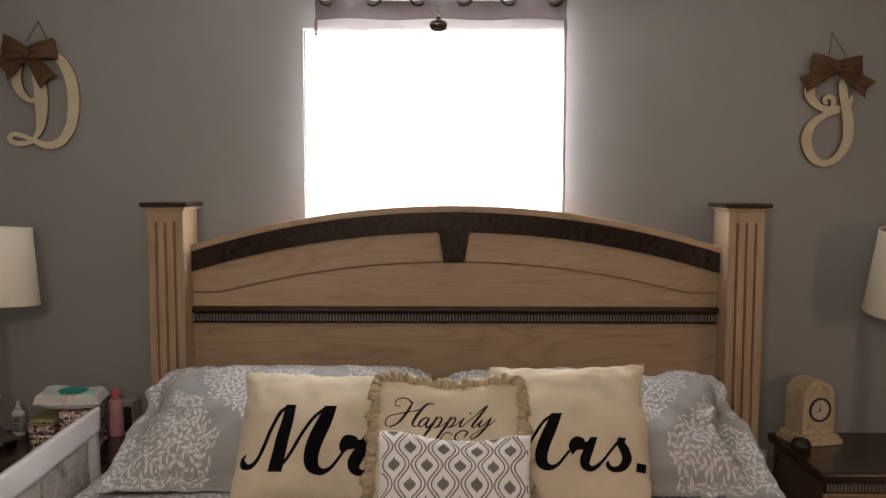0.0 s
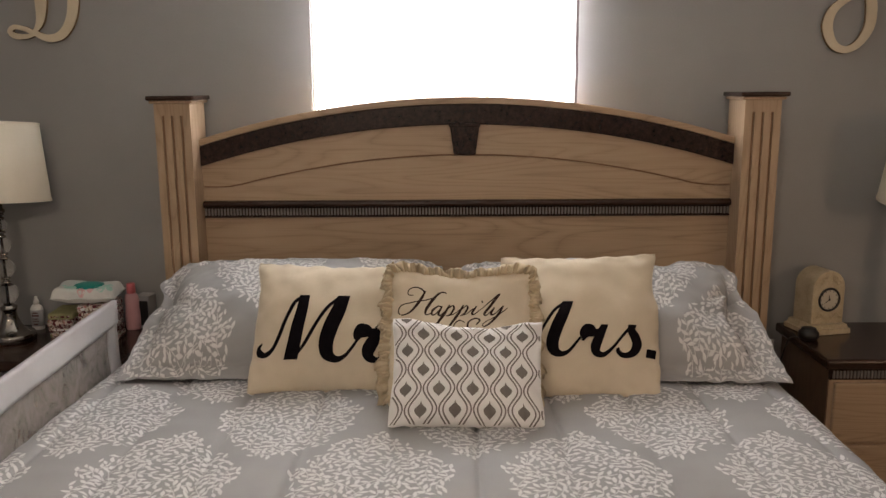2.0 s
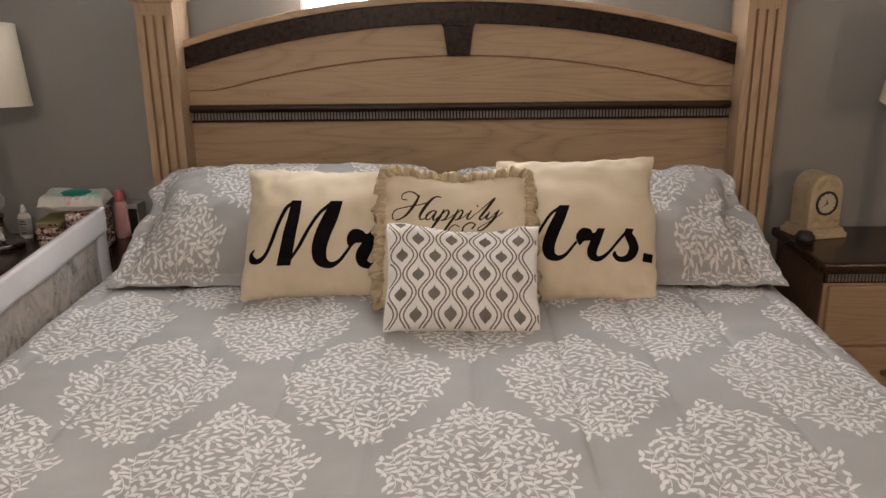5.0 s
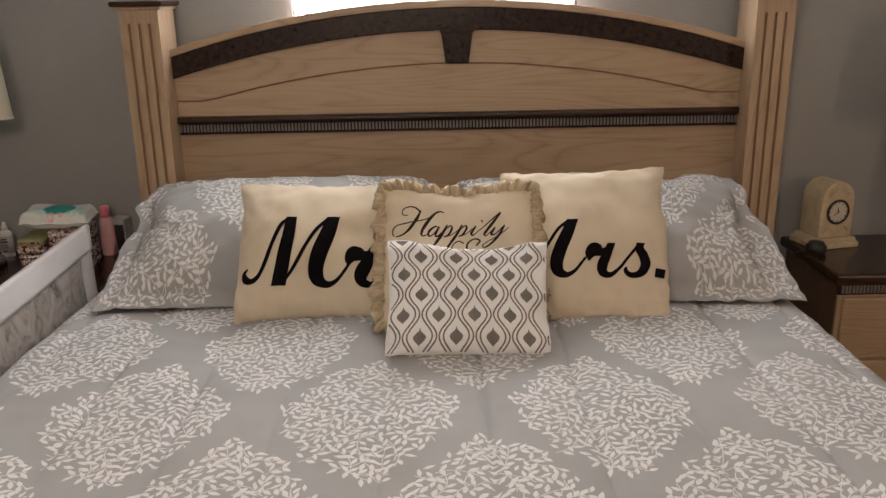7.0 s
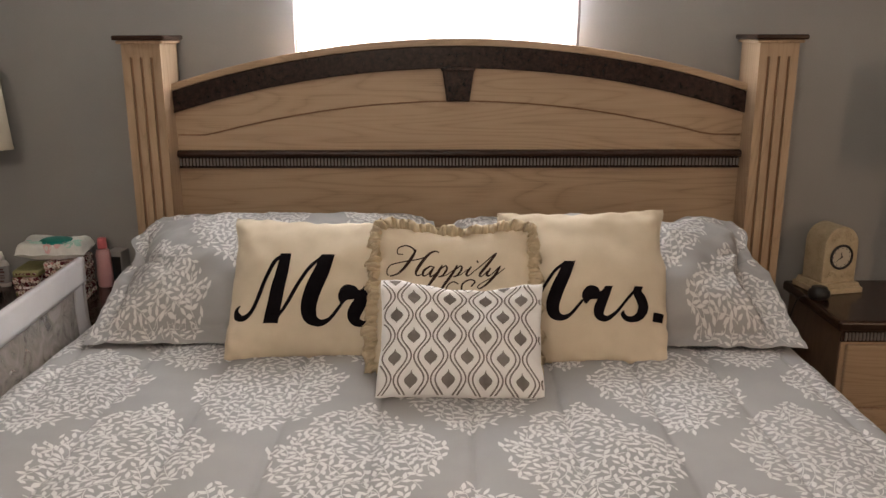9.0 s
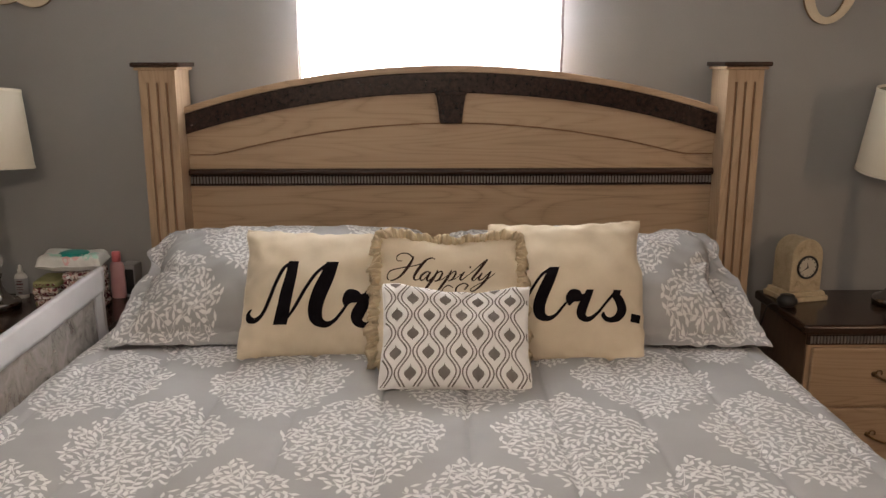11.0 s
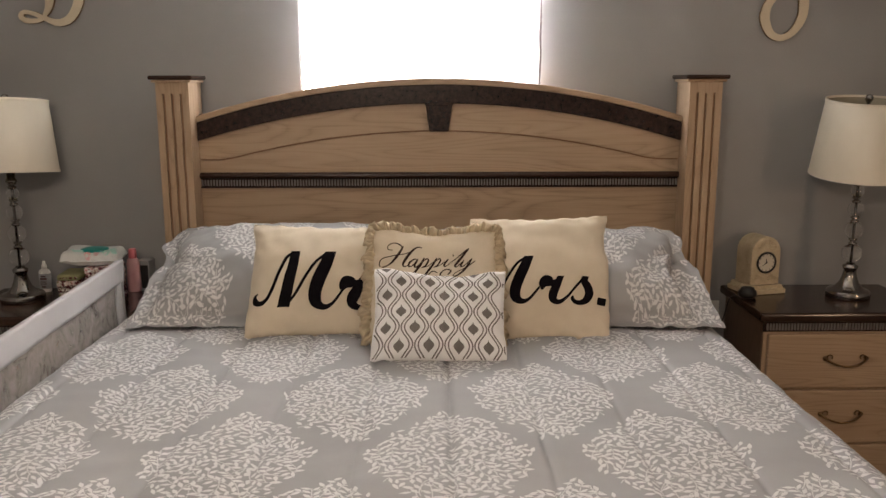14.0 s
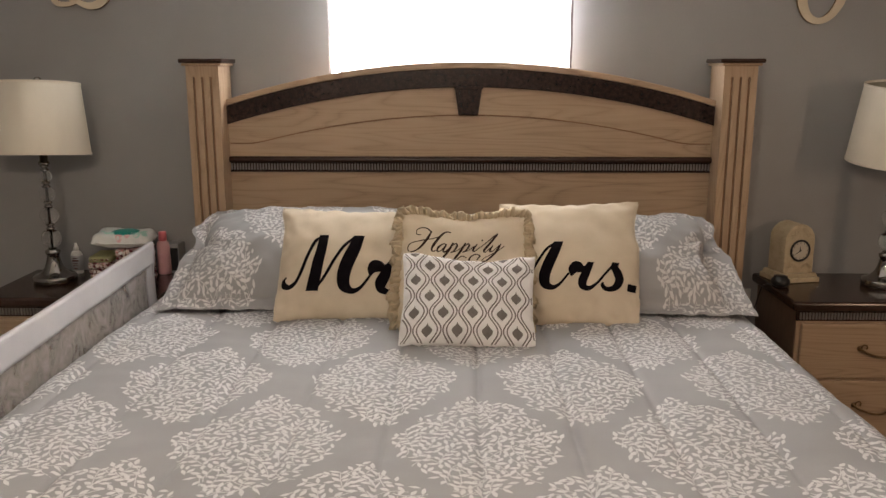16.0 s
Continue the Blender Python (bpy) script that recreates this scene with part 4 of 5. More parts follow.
# ---- nightstands ----
def nightstand(m):
    """Two drawers, dark top, dentil frieze. Local: x from 0 at the left side, y 0 at the back, front at -0.42."""
    ob = thing("nightstand", "oak two-drawer nightstand with dark glossy top", "nightstand", m, "nightstands beside the bed")
    W, D = 0.60, 0.395
    part("body", boxed(0, W, -D, 0, 0.10, 0.598, 0.003), OAK_UP, ob)
    for x in (-0.004, W):
        part("side_panel", boxed(x, x + 0.004, -D + 0.002, -0.002, 0.119, 0.597, 0.001), WALNUT, ob, "dark brown veneered side panel")
    part("plinth", boxed(-0.012, W + 0.012, -D - 0.012, 0, 0, 0.118, 0.006), OAK, ob)
    part("tabletop", boxed(-0.028, W + 0.028, -D - 0.035, 0.01, 0.598, 0.632, 0.010, 3), DARKWOOD, ob, "glossy dark mahogany top")
    part("frieze", boxed(-0.004, W + 0.004, -D - 0.008, -D + 0.004, 0.556, 0.598, 0.002), BURL, ob)
    bm = bmesh.new()
    for k in range(54):
        x = 0.008 + k * 0.01105
        add_box(bm, x - 0.003, x + 0.003, -D - 0.014, -D - 0.007, 0.563, 0.588)
    tagged(part("dentil_teeth", bm, GREYPRINT, ob, "row of small dark dentil blocks"), kind="stuff")
    for z0, z1 in ((0.342, 0.548), (0.126, 0.334)):
        dr = part("drawer", boxed(0.014, W - 0.014, -D - 0.016, -D + 0.002, z0, z1, 0.006, 3), OAK, ob, "oak drawer front")
        zc = (z0 + z1) / 2 + 0.012
        pts = [(W / 2 + x, -D - 0.022 - 0.024 * (1 - (x / 0.075) ** 2), zc - 0.022 * (1 - (x / 0.075) ** 2) ** 0.8) for x in np.linspace(-0.0749, 0.0749, 17)]
        part("handle", tube(pts, 0.0042, 8), BRASS, dr, "antique brass bail handle", smooth=True)
        for sx in (-1, 1):
            curl = [(W / 2 + sx * (0.060 + 0.010 * math.cos(a)), -D - 0.022, zc + 0.006 + 0.009 * math.sin(a)) for a in np.linspace(-0.5, 4.0, 12)]
            part("handle", tube(curl, 0.0028, 6), BRASS, dr, "curled brass handle end", smooth=True)
            rose = lathe([(0, 0), (0.010, 0.0), (0.009, 0.005), (0.004, 0.008), (0, 0.008)], 14)
            bmesh.ops.rotate(rose, matrix=Matrix.Rotation(radians(90), 3, "X"), verts=rose.verts)
            bmesh.ops.translate(rose, vec=(W / 2 + sx * 0.074, -D - 0.015, zc), verts=rose.verts)
            part("handle_mount", rose, BRASS, dr, smooth=True)
    return ob


TOP = 0.632
stand = nightstand(pose(1.171, -0.022, 0))
copy_thing(stand, pose(-1.738, -0.022, 0))


# ---- table lamps ----
def table_lamp(m, s0, s1, tilt):
    ob = thing("table_lamp", "nickel and crystal-ball table lamp with ivory shade", "lamp", m, "table lamps on the nightstands")
    part("base", lathe([(0, 0), (0.076, 0), (0.079, 0.004), (0.079, 0.024), (0.075, 0.029), (0.060, 0.033), (0.050, 0.040), (0.035, 0.058), (0.026, 0.084), (0.022, 0.106), (0.027, 0.113), (0.028, 0.123), (0.018, 0.128), (0.016, 0.134), (0, 0.134)], 40), NICKEL, ob, smooth=True)
    z = 0.134
    rod_top = 0.60
    part("stem", lathe([(0, 0.134), (0.0034, 0.134), (0.0034, rod_top), (0, rod_top)], 12), NICKEL, ob, smooth=True)
    for r in (0.037, 0.034, 0.029, 0.023):
        n = 14
        part("crystal_ball", lathe([(max(0.0036, r * math.sin(math.pi * k / n)), z + r - r * math.cos(math.pi * k / n)) for k in range(n + 1)], 28), CRYSTAL, ob, "clear crystal ball", smooth=True)
        z += 2 * r
        part("collar", lathe([(0.0038, z - 0.007), (0.013, z - 0.003), (0.0165, z + 0.002), (0.012, z + 0.006), (0.008, z + 0.0085), (0.012, z + 0.011), (0.0165, z + 0.015), (0.013, z + 0.020), (0.0038, z + 0.024)], 24), NICKEL, ob, "turned nickel collar", smooth=True)
        z += 0.017
    part("socket", lathe([(0.006, z), (0.020, z + 0.004), (0.020, z + 0.012), (0.014, z + 0.02), (0.016, z + 0.075), (0.0, z + 0.08)], 20), NICKEL, ob, smooth=True)
    r0, r1 = 0.172, 0.145
    shade = part("shade", lathe([(r0, s0), (r1, s1), (r1 - 0.003, s1), (r0 - 0.003, s0), (r0, s0)], 64), [SHADE, SHADE_IN], ob, "tapered ivory linen drum shade", smooth=False)
    for poly in shade.data.polygons:
        inward = poly.normal.x * poly.center.x + poly.normal.y * poly.center.y < 0
        poly.material_index, poly.use_smooth = (1 if inward else 0), True
    for zz, rr in ((s0, r0), (s1, r1)):
        part("shade_trim", lathe([(rr - 0.004, zz - 0.004), (rr + 0.0016, zz - 0.004), (rr + 0.0016, zz + 0.004), (rr - 0.004, zz + 0.004), (rr - 0.004, zz - 0.004)], 64), SHADE, shade, smooth=False)
    for k in range(3):
        a = 2.1 * k + 0.5
        part("shade_spider", tube([(0, 0, s1 - 0.024), (0.09 * math.cos(a), 0.09 * math.sin(a), s1 - 0.028), ((r1 - 0.004) * math.cos(a), (r1 - 0.004) * math.sin(a), s1 - 0.004)], 0.0018, 6), NICKEL, shade, smooth=True)
    fin = part("finial", lathe([(0, s1 - 0.035), (0.010, s1 - 0.034), (0.011, s1 - 0.016), (0.006, s1 - 0.012), (0.006, s1 - 0.006), (0.013, s1 + 0.002), (0.015, s1 + 0.012), (0.010, s1 + 0.021), (0, s1 + 0.024)], 20), NICKEL, ob, smooth=True)
    lean = Matrix.Translation((0, 0, s0 + 0.1)) @ pose(0, 0, 0, tilt) @ Matrix.Translation((0, 0, -s0 - 0.1))
    for o in (shade, fin):
        o.matrix_basis = lean
    return ob


table_lamp(pose(1.568, -0.215, TOP), 0.470, 0.744, 6.5)
table_lamp(pose(-1.590, -0.215, TOP), 0.494, 0.750, -5)

# ---- clock and small things on the right stand ----
clock = thing("mantel_clock", "ivory crackle-painted arched mantel clock on the nightstand", "clock", pose(1.262, -0.155, TOP, 0, 0, 13))
part("plinth", boxed(-0.084, 0.084, -0.028, 0.115, 0, 0.020, 0.004), IVORY, clock)
part("plinth_step", extrude_outline([(-0.079, 0.020), (0.079, 0.020), (0.070, 0.036), (-0.070, 0.036)], "y", -0.022, 0.108, 0.003), IVORY, clock)
bw, bh, br = 0.063, 0.162, 0.063
outline = [(-bw, 0.036), (bw, 0.036)] + [(br * math.cos(a), bh + br * math.sin(a)) for a in np.linspace(0, math.pi, 25)]
body = part("body", extrude_outline(outline, "y", -0.008, 0.095, 0.004), IVORY, clock)
ring = [(0.039 * math.cos(a), -0.012, 0.124 + 0.039 * math.sin(a)) for a in np.linspace(0, 2 * math.pi, 32, endpoint=False)]
part("bezel", tube(ring, 0.0042, 8, True), BLACK, clock, "dark round bezel", smooth=True)
dial = lathe([(0, 0), (0.037, 0), (0.037, 0.003), (0, 0.003)], 32)
bmesh.ops.rotate(dial, matrix=Matrix.Rotation(radians(90), 3, "X"), verts=dial.verts)
bmesh.ops.translate(dial, vec=(0, -0.0085, 0.124), verts=dial.verts)
dial = part("dial", dial, DIALFACE, clock, "cream dial")
for a, ln, wd in ((100, 0.017, 0.003), (215, 0.024, 0.0022)):
    d = Vector((math.cos(radians(a)), 0, math.sin(radians(a))))
    s = Vector((-d.z, 0, d.x)) * wd
    o = Vector((0, -0.0125, 0.124))
    bm = raw([o - s - d * 0.004, o + s - d * 0.004, o + d * ln + s * 0.3, o + d * ln - s * 0.3], [(0, 1, 2, 3)])
    bmesh.ops.solidify(bm, geom=bm.faces[:], thickness=0.0006)
    part("clock_hand", bm, BLACK, dial)
for k in range(12):
    a = radians(30 * k)
    x, z = 0.031 * math.cos(a), 0.124 + 0.031 * math.sin(a)
    part("hour_mark", boxed(x - 0.0012, x + 0.0012, -0.0123, -0.0114, z - 0.0022, z + 0.0022, 0), BLACK, dial)
for sx in (-1, 1):
    for cx, cz, r in ((0.020, 0.196, 0.010), (0.034, 0.182, 0.008), (0.012, 0.208, 0.006), (0.030, 0.066, 0.010), (0.016, 0.058, 0.007), (0.046, 0.058, 0.006)):
        pts = [(sx * (cx + r * math.cos(a) * (1 - a / 14)), -0.0095, cz + r * math.sin(a) * (1 - a / 14)) for a in np.linspace(0, 6.5, 18)]
        part("scroll_relief", tube(pts, 0.0019, 6), (RUFFLE if cz > 0.1 else IVORY), clock, smooth=True)

puck = thing("black_gadget", "small round black plastic gadget beside the clock", "gadget", pose(1.176, -0.225, TOP))
part("gadget_body", lathe([(0, 0.0), (0.024, 0.0), (0.031, 0.006), (0.035, 0.016), (0.033, 0.027), (0.026, 0.033), (0.024, 0.040), (0.013, 0.043), (0, 0.043)], 24), BLACK, puck, smooth=True)
cable = [(-0.03, 0.0, 0.006), (-0.052, 0.01, 0.004), (-0.064, 0.02, -0.02), (-0.066, 0.06, -0.10), (-0.06, 0.14, -0.16), (-0.056, 0.195, -0.13)]
part("cord", tube([tuple(p) for p in spline(cable, 6)], 0.0022, 6), BLACK, puck, "thin black cord", smooth=True)
outlet = thing("wall_outlet", "white wall outlet plate low on the wall", "outlet", pose(1.112, 0, 0.505))
part("plate", boxed(-0.036, 0.036, -0.006, 0.0, -0.057, 0.057, 0.002), WHITEPLASTIC, outlet)
for z in (-0.022, 0.022):
    part("socket", boxed(-0.016, 0.016, -0.008, -0.005, z - 0.014, z + 0.014, 0.003), WHITEPLASTIC, outlet)
part("plug", boxed(-0.012, 0.012, -0.030, -0.008, 0.012, 0.034, 0.004), BLACK, outlet)

# ---- things on the left stand ----
def flat_stack(x, y, w, d, layers, label, colours):
    ob = thing("folded_cloth_stack", label, "cloth stack", pose(x, y, TOP, 0, 0, 4))
    z = 0.0
    rng = random.Random(int(abs(x) * 1000))
    for k in range(layers):
        h = rng.uniform(0.020, 0.026)
        a, b = rng.uniform(-0.003, 0.003), rng.uniform(-0.003, 0.003)
        bm = boxed(-w / 2 + a, w / 2 + a, -d / 2 + b, d / 2 + b, z, z + h, 0.007, 3)
        part("folded_cloth", bm, colours[k % len(colours)], ob, smooth=True)
        # printed blossoms on the front fold
        bm = bmesh.new()
        for q in range(7):
            cx, r = rng.uniform(-w / 2 + 0.012, w / 2 - 0.012) + a, rng.uniform(0.004, 0.007)
            n = 8
            vv = [bm.verts.new((cx + r * math.cos(t), -d / 2 + b - 0.0008 - 0.0001 * q, z + h / 2 + 0.7 * r * math.sin(t))) for t in (2 * math.pi * i / n for i in range(n))]
            bm.faces.new(vv[::-1])
        tagged(part("blossom_print", bm, (FLORAL, FLORAL_DARK, WHITECOTTON)[k % 3], ob), kind="stuff")
        z += h
    return z


top1 = flat_stack(-1.396, -0.20, 0.085, 0.13, 5, "stack of small folded floral cloths", (FLORAL_DARK, FLORAL, FLORAL_DARK, FLORAL, GREEN))
top2 = flat_stack(-1.276, -0.20, 0.115, 0.13, 6, "stack of folded cream and maroon cloths", (FLORAL, FLORAL_DARK, FLORAL, FLORAL_DARK, FLORAL, FLORAL))
c = Cushion(0.222, 0.108, 0.024, 0.020, 0.015, 0.003, 21, 0.006, None, 0.0, 0.02, 12)
wipes = thing("wipes_pack", "white pack of wipes with a teal lid", "wipes pack", pose(-1.309, -0.262, TOP + max(top1, top2) + 0.021, -84, 0, 3))
part("wrapper", c.mesh(28), PACK, wipes, smooth=True)
lid = lathe([(0, 0), (0.056, 0), (0.058, 0.003), (0.054, 0.008), (0.04, 0.010), (0, 0.011)], 36, sy=0.62)
bmesh.ops.rotate(lid, matrix=Matrix.Rotation(radians(90), 3, "X"), verts=lid.verts)
bmesh.ops.translate(lid, vec=(0.004, -0.028, 0.054), verts=lid.verts)
part("lid", lid, TEAL, wipes, "oval teal plastic lid", smooth=True)
rng = random.Random(4)
for name, mat_k, cx in (("pink_print", PASTEL, 0.01), ("mint_print", MINT, -0.06), ("mint_print", MINT, 0.085)):
    blobs = []
    for q in range(8):
        bx, bz, r = cx + rng.uniform(-0.026, 0.026), rng.uniform(0.004, 0.040), rng.uniform(0.007, 0.013)
        blobs.append([(bx + r * 1.3 * math.cos(t), bz + r * 0.7 * math.sin(t)) for t in (2 * math.pi * i / 10 for i in range(10))])
    tagged(part(name, lay(blobs, c.place(0.0035)), mat_k, wipes, smooth=True), kind="stuff")

bottle = thing("lotion_bottle", "pink plastic baby lotion bottle with coral cap", "bottle", pose(-1.213, -0.080, TOP))
part("bottle_body", lathe([(0, 0), (0.024, 0), (0.027, 0.005), (0.0275, 0.045), (0.025, 0.090), (0.0265, 0.112), (0.022, 0.130), (0.014, 0.136), (0, 0.136)], 28, sy=0.65), PINK, bottle, smooth=True)
part("cap", lathe([(0, 0.136), (0.0155, 0.136), (0.0160, 0.140), (0.0150, 0.168), (0.0135, 0.172), (0, 0.173)], 24), PINKCAP, bottle, "coral flip cap", smooth=True)
dropper = thing("small_bottle", "small white squeeze bottle with dark printing", "bottle", pose(-1.566, -0.075, TOP))
part("bottle_body", lathe([(0, 0), (0.021, 0), (0.023, 0.004), (0.023, 0.078), (0.018, 0.088), (0.009, 0.093), (0, 0.093)], 24, sy=0.7), WHITEPLASTIC, dropper, smooth=True)
label = part("label", lathe([(0.0234, 0.014), (0.0237, 0.014), (0.0237, 0.074), (0.0234, 0.074)], 24, sy=0.7), SHAM, dropper, "white printed label", smooth=True)
for z, w, h in ((0.064, 0.009, 0.004), (0.054, 0.012, 0.006), (0.042, 0.010, 0.003), (0.034, 0.011, 0.003), (0.022, 0.007, 0.005)):
    part("print_bar", boxed(-w, w, -0.0178, -0.0130, z - h / 2, z + h / 2, 0), LABEL, label)
part("nozzle", lathe([(0, 0.093), (0.010, 0.093), (0.010, 0.106), (0.007, 0.110), (0.005, 0.122), (0, 0.124)], 16), WHITEPLASTIC, dropper, smooth=True)
carton = thing("small_box", "small white printed carton behind the bottle", "box", pose(-1.176, -0.045, TOP, 0, 0, -6))
part("carton", boxed(-0.026, 0.026, -0.03, 0.03, 0, 0.122, 0.002), SHAM, carton)
part("label", boxed(-0.022, 0.022, -0.0312, -0.0300, 0.012, 0.104, 0), BLACK, carton, "dark printed panel")

# ---- white netting bed rail along the left side of the mattress ----
rail = thing("bed_rail", "white nylon and netting safety bed rail", "bed rail", pose(-1.100, -1.142, 0, 1.7))
RY0, RY1, RZ0, RZ1 = -0.72, 0.665, 0.34, 0.832
frame_pts = [(0, RY0, RZ0), (0, RY0, RZ1 - 0.05), (0, RY0 + 0.04, RZ1 - 0.012), (0, RY1 - 0.05, RZ1 - 0.012), (0, RY1 - 0.014, RZ1 - 0.04), (0, RY1 - 0.010, RZ0)]
part("tube_frame", tube([tuple(p) for p in frame_pts], 0.0075, 10), VINYL, rail, smooth=True)


def rail_sheet(y0, y1, z0, z1, thick, ny=60, nz=8):
    def w(y, z):
        slack = 0.35 + 0.65 * min(1.0, max(0.0, (RZ1 - 0.02 - z) / 0.08))
        return slack * (0.006 * noise.noise(Vector((y * 5, z * 8, 1))) + 0.003 * noise.noise(Vector((y * 16 + z * 12, z * 14, 4))))
    vs = [(sx * thick + w(y0 + (y1 - y0) * i / ny, z0 + (z1 - z0) * j / nz), y0 + (y1 - y0) * i / ny, z0 + (z1 - z0) * j / nz) for sx in (1, -1) for j in range(nz + 1) for i in range(ny + 1)]
    q = (ny + 1) * (nz + 1)
    fs = []
    for j in range(nz):
        for i in range(ny):
            a = [j * (ny + 1) + i, j * (ny + 1) + i + 1, (j + 1) * (ny + 1) + i + 1, (j + 1) * (ny + 1) + i]
            fs += [a, [q + k for k in reversed(a)]]
    top = [(nz * (ny + 1) + i, nz * (ny + 1) + i + 1, q + nz * (ny + 1) + i + 1, q + nz * (ny + 1) + i) for i in range(ny)]
    end = [(j * (ny + 1) + ny, q + j * (ny + 1) + ny, q + (j + 1) * (ny + 1) + ny, (j + 1) * (ny + 1) + ny) for j in range(nz)]
    start = [(j * (ny + 1), (j + 1) * (ny + 1), q + (j + 1) * (ny + 1), q + j * (ny + 1)) for j in range(nz)]
    low = [(i, q + i, q + i + 1, i + 1) for i in range(ny)]
    return raw(vs, fs + top + end + start + low)


part("top_band", rail_sheet(RY0, RY1, RZ1 - 0.076, RZ1, 0.0080), VINYL, rail, "white nylon top band", smooth=True)
part("end_band", rail_sheet(RY1 - 0.075, RY1, RZ0, RZ1 - 0.012, 0.0050, 8, 30), VINYL, rail, smooth=True)
part("end_band", rail_sheet(RY0, RY0 + 0.10, RZ0, RZ1 - 0.012, 0.0050, 8, 30), VINYL, rail, smooth=True)
part("netting", rail_sheet(RY0 + 0.10, RY1 - 0.075, RZ0, RZ1 - 0.077, 0.002, 60, 24), NETTING, rail, "see-through grey netting", smooth=True)


# ---- wooden initials with burlap bows ----
def initial(name, label, strokes, to_wall, bow, nail, hang):
    ob = thing(name, label, "wall letter", pose(0, 0, 0), "wooden initials on the wall")
    faces, edges = bmesh.new(), bmesh.new()
    for k, st in enumerate(strokes):
        left, right = pen_stroke(st, 10)
        yf = -0.020 - 0.0004 * k
        a = [to_wall(p) for p in left]
        b = [to_wall(p) for p in right]
        for bmx, ya, yb in ((faces, yf, yf + 0.0035), (edges, yf + 0.0036, -0.004)):
            vf = [[bmx.verts.new((x, y, z)) for x, z in run] for run in (a, b) for y in (ya, yb)]
            af, ab, bf, bb = vf
            n = len(af)
            for i in range(n - 1):
                bmx.faces.new([af[i], bf[i], bf[i + 1], af[i + 1]]), bmx.faces.new([ab[i], ab[i + 1], bb[i + 1], bb[i]])
                bmx.faces.new([af[i], af[i + 1], ab[i + 1], ab[i]]), bmx.faces.new([bf[i], bb[i], bb[i + 1], bf[i + 1]])
            bmx.faces.new([af[0], ab[0], bb[0], bf[0]]), bmx.faces.new([af[-1], bf[-1], bb[-1], ab[-1]])
    for bmx in (faces, edges):
        bmesh.ops.recalc_face_normals(bmx, faces=bmx.faces)
    part("letter_face", faces, LETTER, ob, "ivory painted letter face")
    part("letter_edge", edges, LETTER_EDGE, ob)
    n = Vector((nail[0], -0.008, nail[1]))
    for h in hang:
        part("twine", tube([n, Vector((h[0], -0.024, h[1]))], 0.0016, 6), TWINE, ob, smooth=True)
    part("nail", lathe([(0, nail[1] - 0.003), (0.003, nail[1] - 0.003), (0.003, nail[1] + 0.003), (0, nail[1] + 0.003)], 8, nail[0], -0.008), NICKEL, ob)
    knot = Vector((bow["knot"][0], -0.040, bow["knot"][1]))
    bm = bmesh.new()
    bmesh.ops.create_icosphere(bm, subdivisions=3, radius=1)
    for v in bm.verts:
        q = v.co.copy()
        v.co = knot + Vector((q.x * 0.018, q.y * 0.016, q.z * 0.022)) * (1 + 0.12 * noise.noise(q * 3))
    bow_part = part("bow", bm, BURLAP, ob, "brown burlap ribbon bow", smooth=True)
    for end, w0, w1, depth, loop in bow["wings"]:
        e = Vector((end[0], -0.030, end[1]))
        d = e - knot
        side = Vector((-d.z, 0, d.x)).normalized()
        nl, nw = 14, 10
        vs = []
        for layer in (-1, 1):
            for i in range(nl + 1):
                t = i / nl
                wd = w0 + (w1 - w0) * t ** 0.7
                rise = depth * math.sin(math.pi * min(1, t * 0.96 + 0.02)) ** 0.7 if loop else depth * 0.4 * math.sin(3 * t)
                for j in range(nw + 1):
                    f = j / nw - 0.5
                    pleat = 0.006 * math.cos(f * 14) * (1 - t * 0.6) + 0.006 * noise.noise(Vector((t * 4, f * 4, end[0] * 9)))
                    notch = 0.0 if loop else -0.10 * (1 - abs(f) * 2) * (t > 0.99)
                    p = knot + d * (t + notch) + side * wd * f
                    p.y += (layer * rise * (1 - (2 * f) ** 4 * 0.5) if loop else layer * 0.0015) - pleat - (0.012 * t if not loop else 0)
                    p.y = min(p.y, -0.003)
                    vs.append(p)
        q, fs = (nl + 1) * (nw + 1), []
        for i in range(nl):
            for j in range(nw):
                a = [i * (nw + 1) + j, i * (nw + 1) + j + 1, (i + 1) * (nw + 1) + j + 1, (i + 1) * (nw + 1) + j]
                fs += [a, [q + k for k in reversed(a)]]
        rimj = [(nl * (nw + 1) + j, q + nl * (nw + 1) + j, q + nl * (nw + 1) + j + 1, nl * (nw + 1) + j + 1) for j in range(nw)]
        sides = [(i * (nw + 1) + j, (i + 1) * (nw + 1) + j, q + (i + 1) * (nw + 1) + j, q + i * (nw + 1) + j) for i in range(nl) for j in (0, nw)]
        bm = raw(vs, fs + rimj + sides)
        bmesh.ops.recalc_face_normals(bm, faces=bm.faces)
        part("bow_loop" if loop else "bow_tail", bm, BURLAP, bow_part, smooth=True)


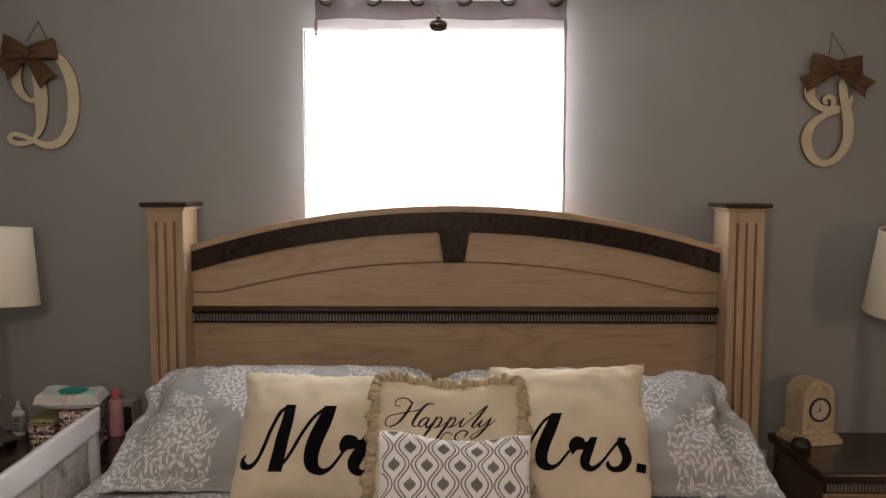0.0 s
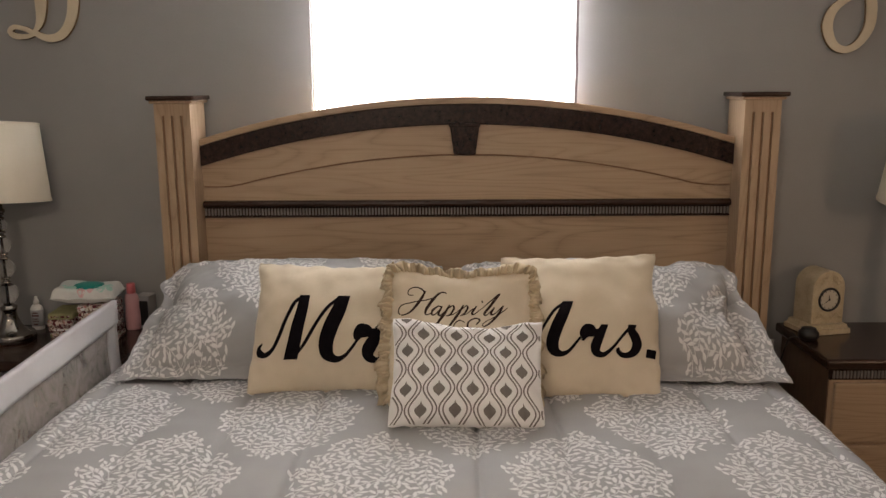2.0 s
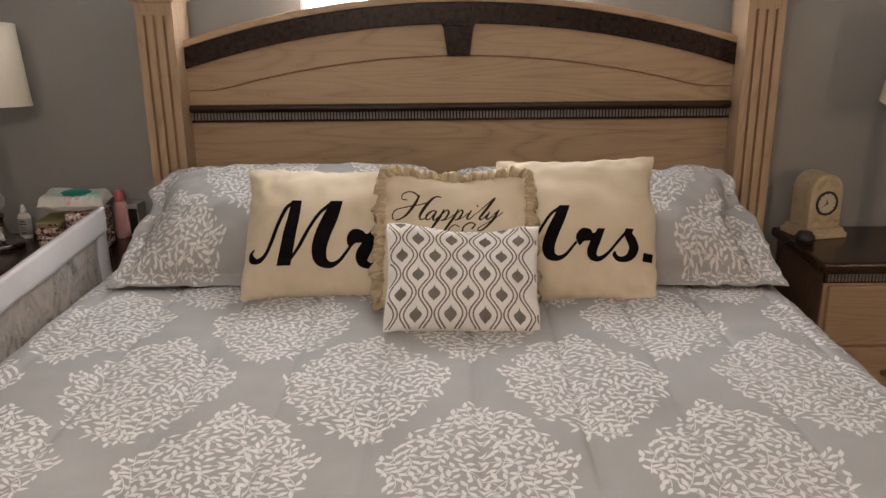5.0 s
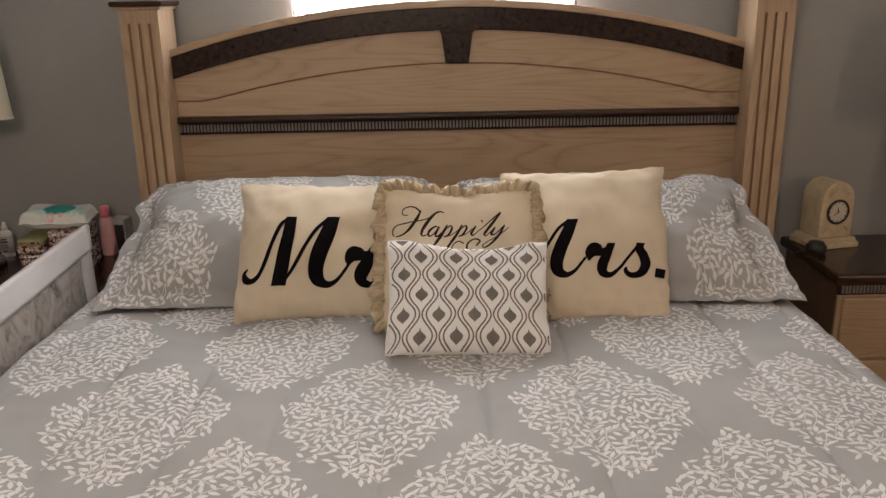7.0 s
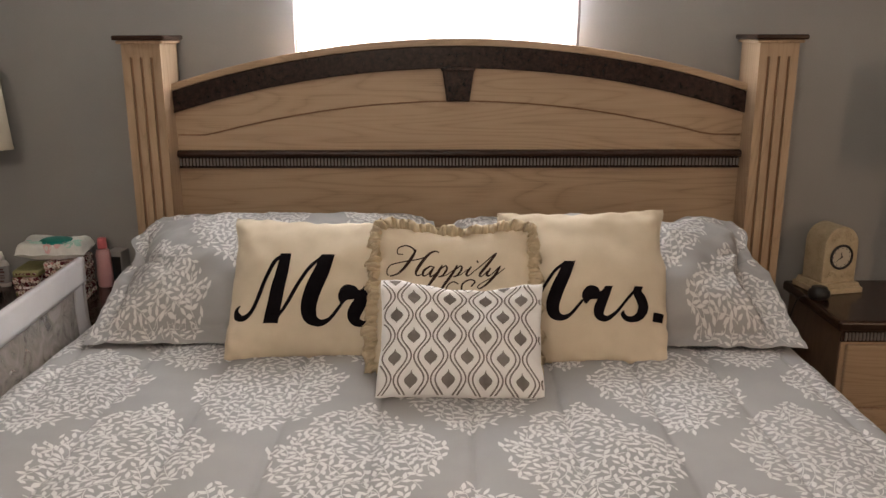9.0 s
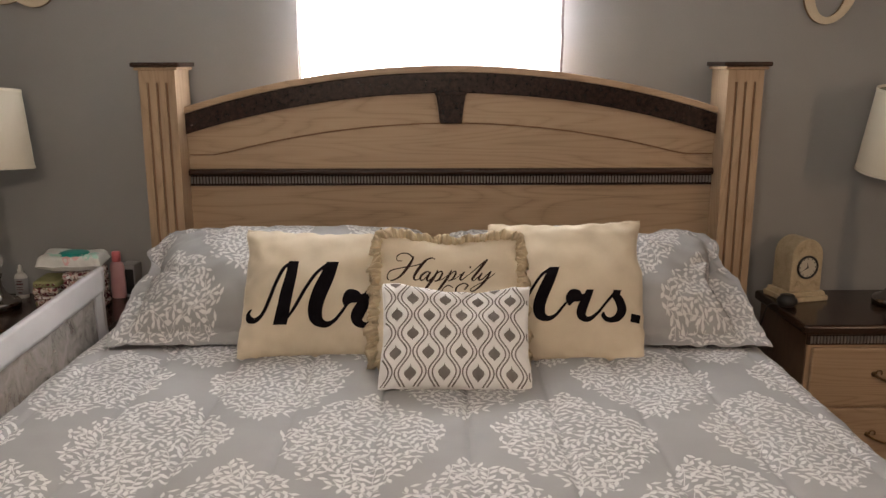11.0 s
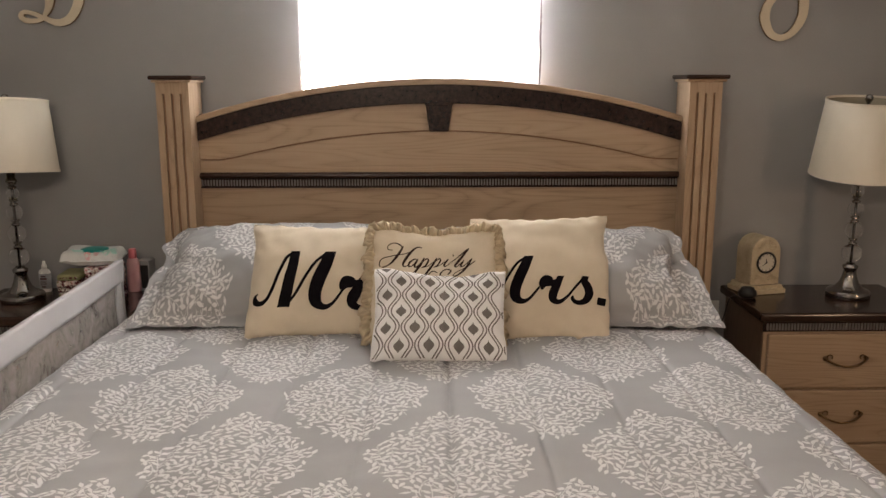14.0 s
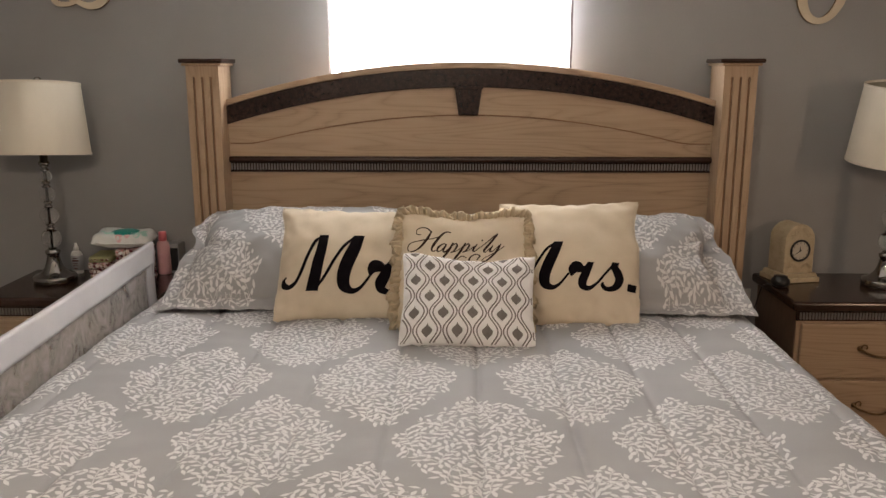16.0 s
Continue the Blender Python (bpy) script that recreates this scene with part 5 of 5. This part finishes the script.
D_STROKES = [
    [(66, 247, 6), (48, 254, 8), (28, 254, 10), (18, 246, 9), (26, 238, 8), (45, 242, 8)],
    [(43, 241, 8), (62, 250, 9), (85, 258, 13), (108, 250, 15), (125, 222, 17), (131, 180, 19), (127, 140, 19), (113, 110, 16), (95, 92, 12)],
    [(60, 247, 6), (71, 228, 13), (75, 195, 20), (74, 155, 22), (69, 128, 15), (74, 108, 8)],
    [(70, 179, 8), (54, 177, 9), (40, 163, 13), (33, 140, 17), (36, 115, 17)],
]
J_STROKES = [
    [(1484, 196, 7), (1458, 203, 11), (1434, 222, 15), (1426, 250, 18), (1438, 279, 15), (1459, 289, 12), (1482, 279, 13), (1499, 252, 17), (1501, 220, 19), (1496, 192, 17), (1490, 165, 15), (1488, 148, 13), (1490, 138, 5)],
    [(1484, 191, 9), (1458, 193, 11), (1438, 182, 13), (1429, 165, 18), (1430, 140, 18)],
    [(1471, 190, 8), (1472, 176, 9), (1463, 171, 8), (1456, 177, 8), (1459, 184, 6)],
    [(1494, 194, 8), (1502, 182, 7), (1505, 168, 4)],
]
d_wall = lambda p: (-1.597 + (p[0] - 14) * 0.002055, 1.655 + (265 - p[1]) * 0.001985)
j_wall = lambda p: (1.230 + (p[0] - 1417) * 0.001955, 1.598 + (295 - p[1]) * 0.001985)
initial("wooden_letter", "ivory wooden letter D with a brown burlap bow", D_STROKES, d_wall,
        {"knot": d_wall((59, 96)), "wings": [(d_wall((13, 86)), 0.030, 0.098, 0.026, True), (d_wall((106, 88)), 0.030, 0.075, 0.026, True), (d_wall((14, 130)), 0.025, 0.075, 0.01, False), (d_wall((96, 148)), 0.025, 0.075, 0.01, False)]},
        d_wall((72, 38)), (d_wall((54, 76)), d_wall((90, 72))))
initial("wooden_letter", "ivory wooden letter J with a brown burlap bow", J_STROKES, j_wall,
        {"knot": j_wall((1470, 119)), "wings": [(j_wall((1427, 113)), 0.030, 0.072, 0.026, True), (j_wall((1519, 117)), 0.030, 0.072, 0.026, True), (j_wall((1410, 152)), 0.025, 0.060, 0.01, False), (j_wall((1532, 160)), 0.025, 0.066, 0.01, False)]},
        j_wall((1468, 58)), (j_wall((1460, 98)), j_wall((1492, 102))))
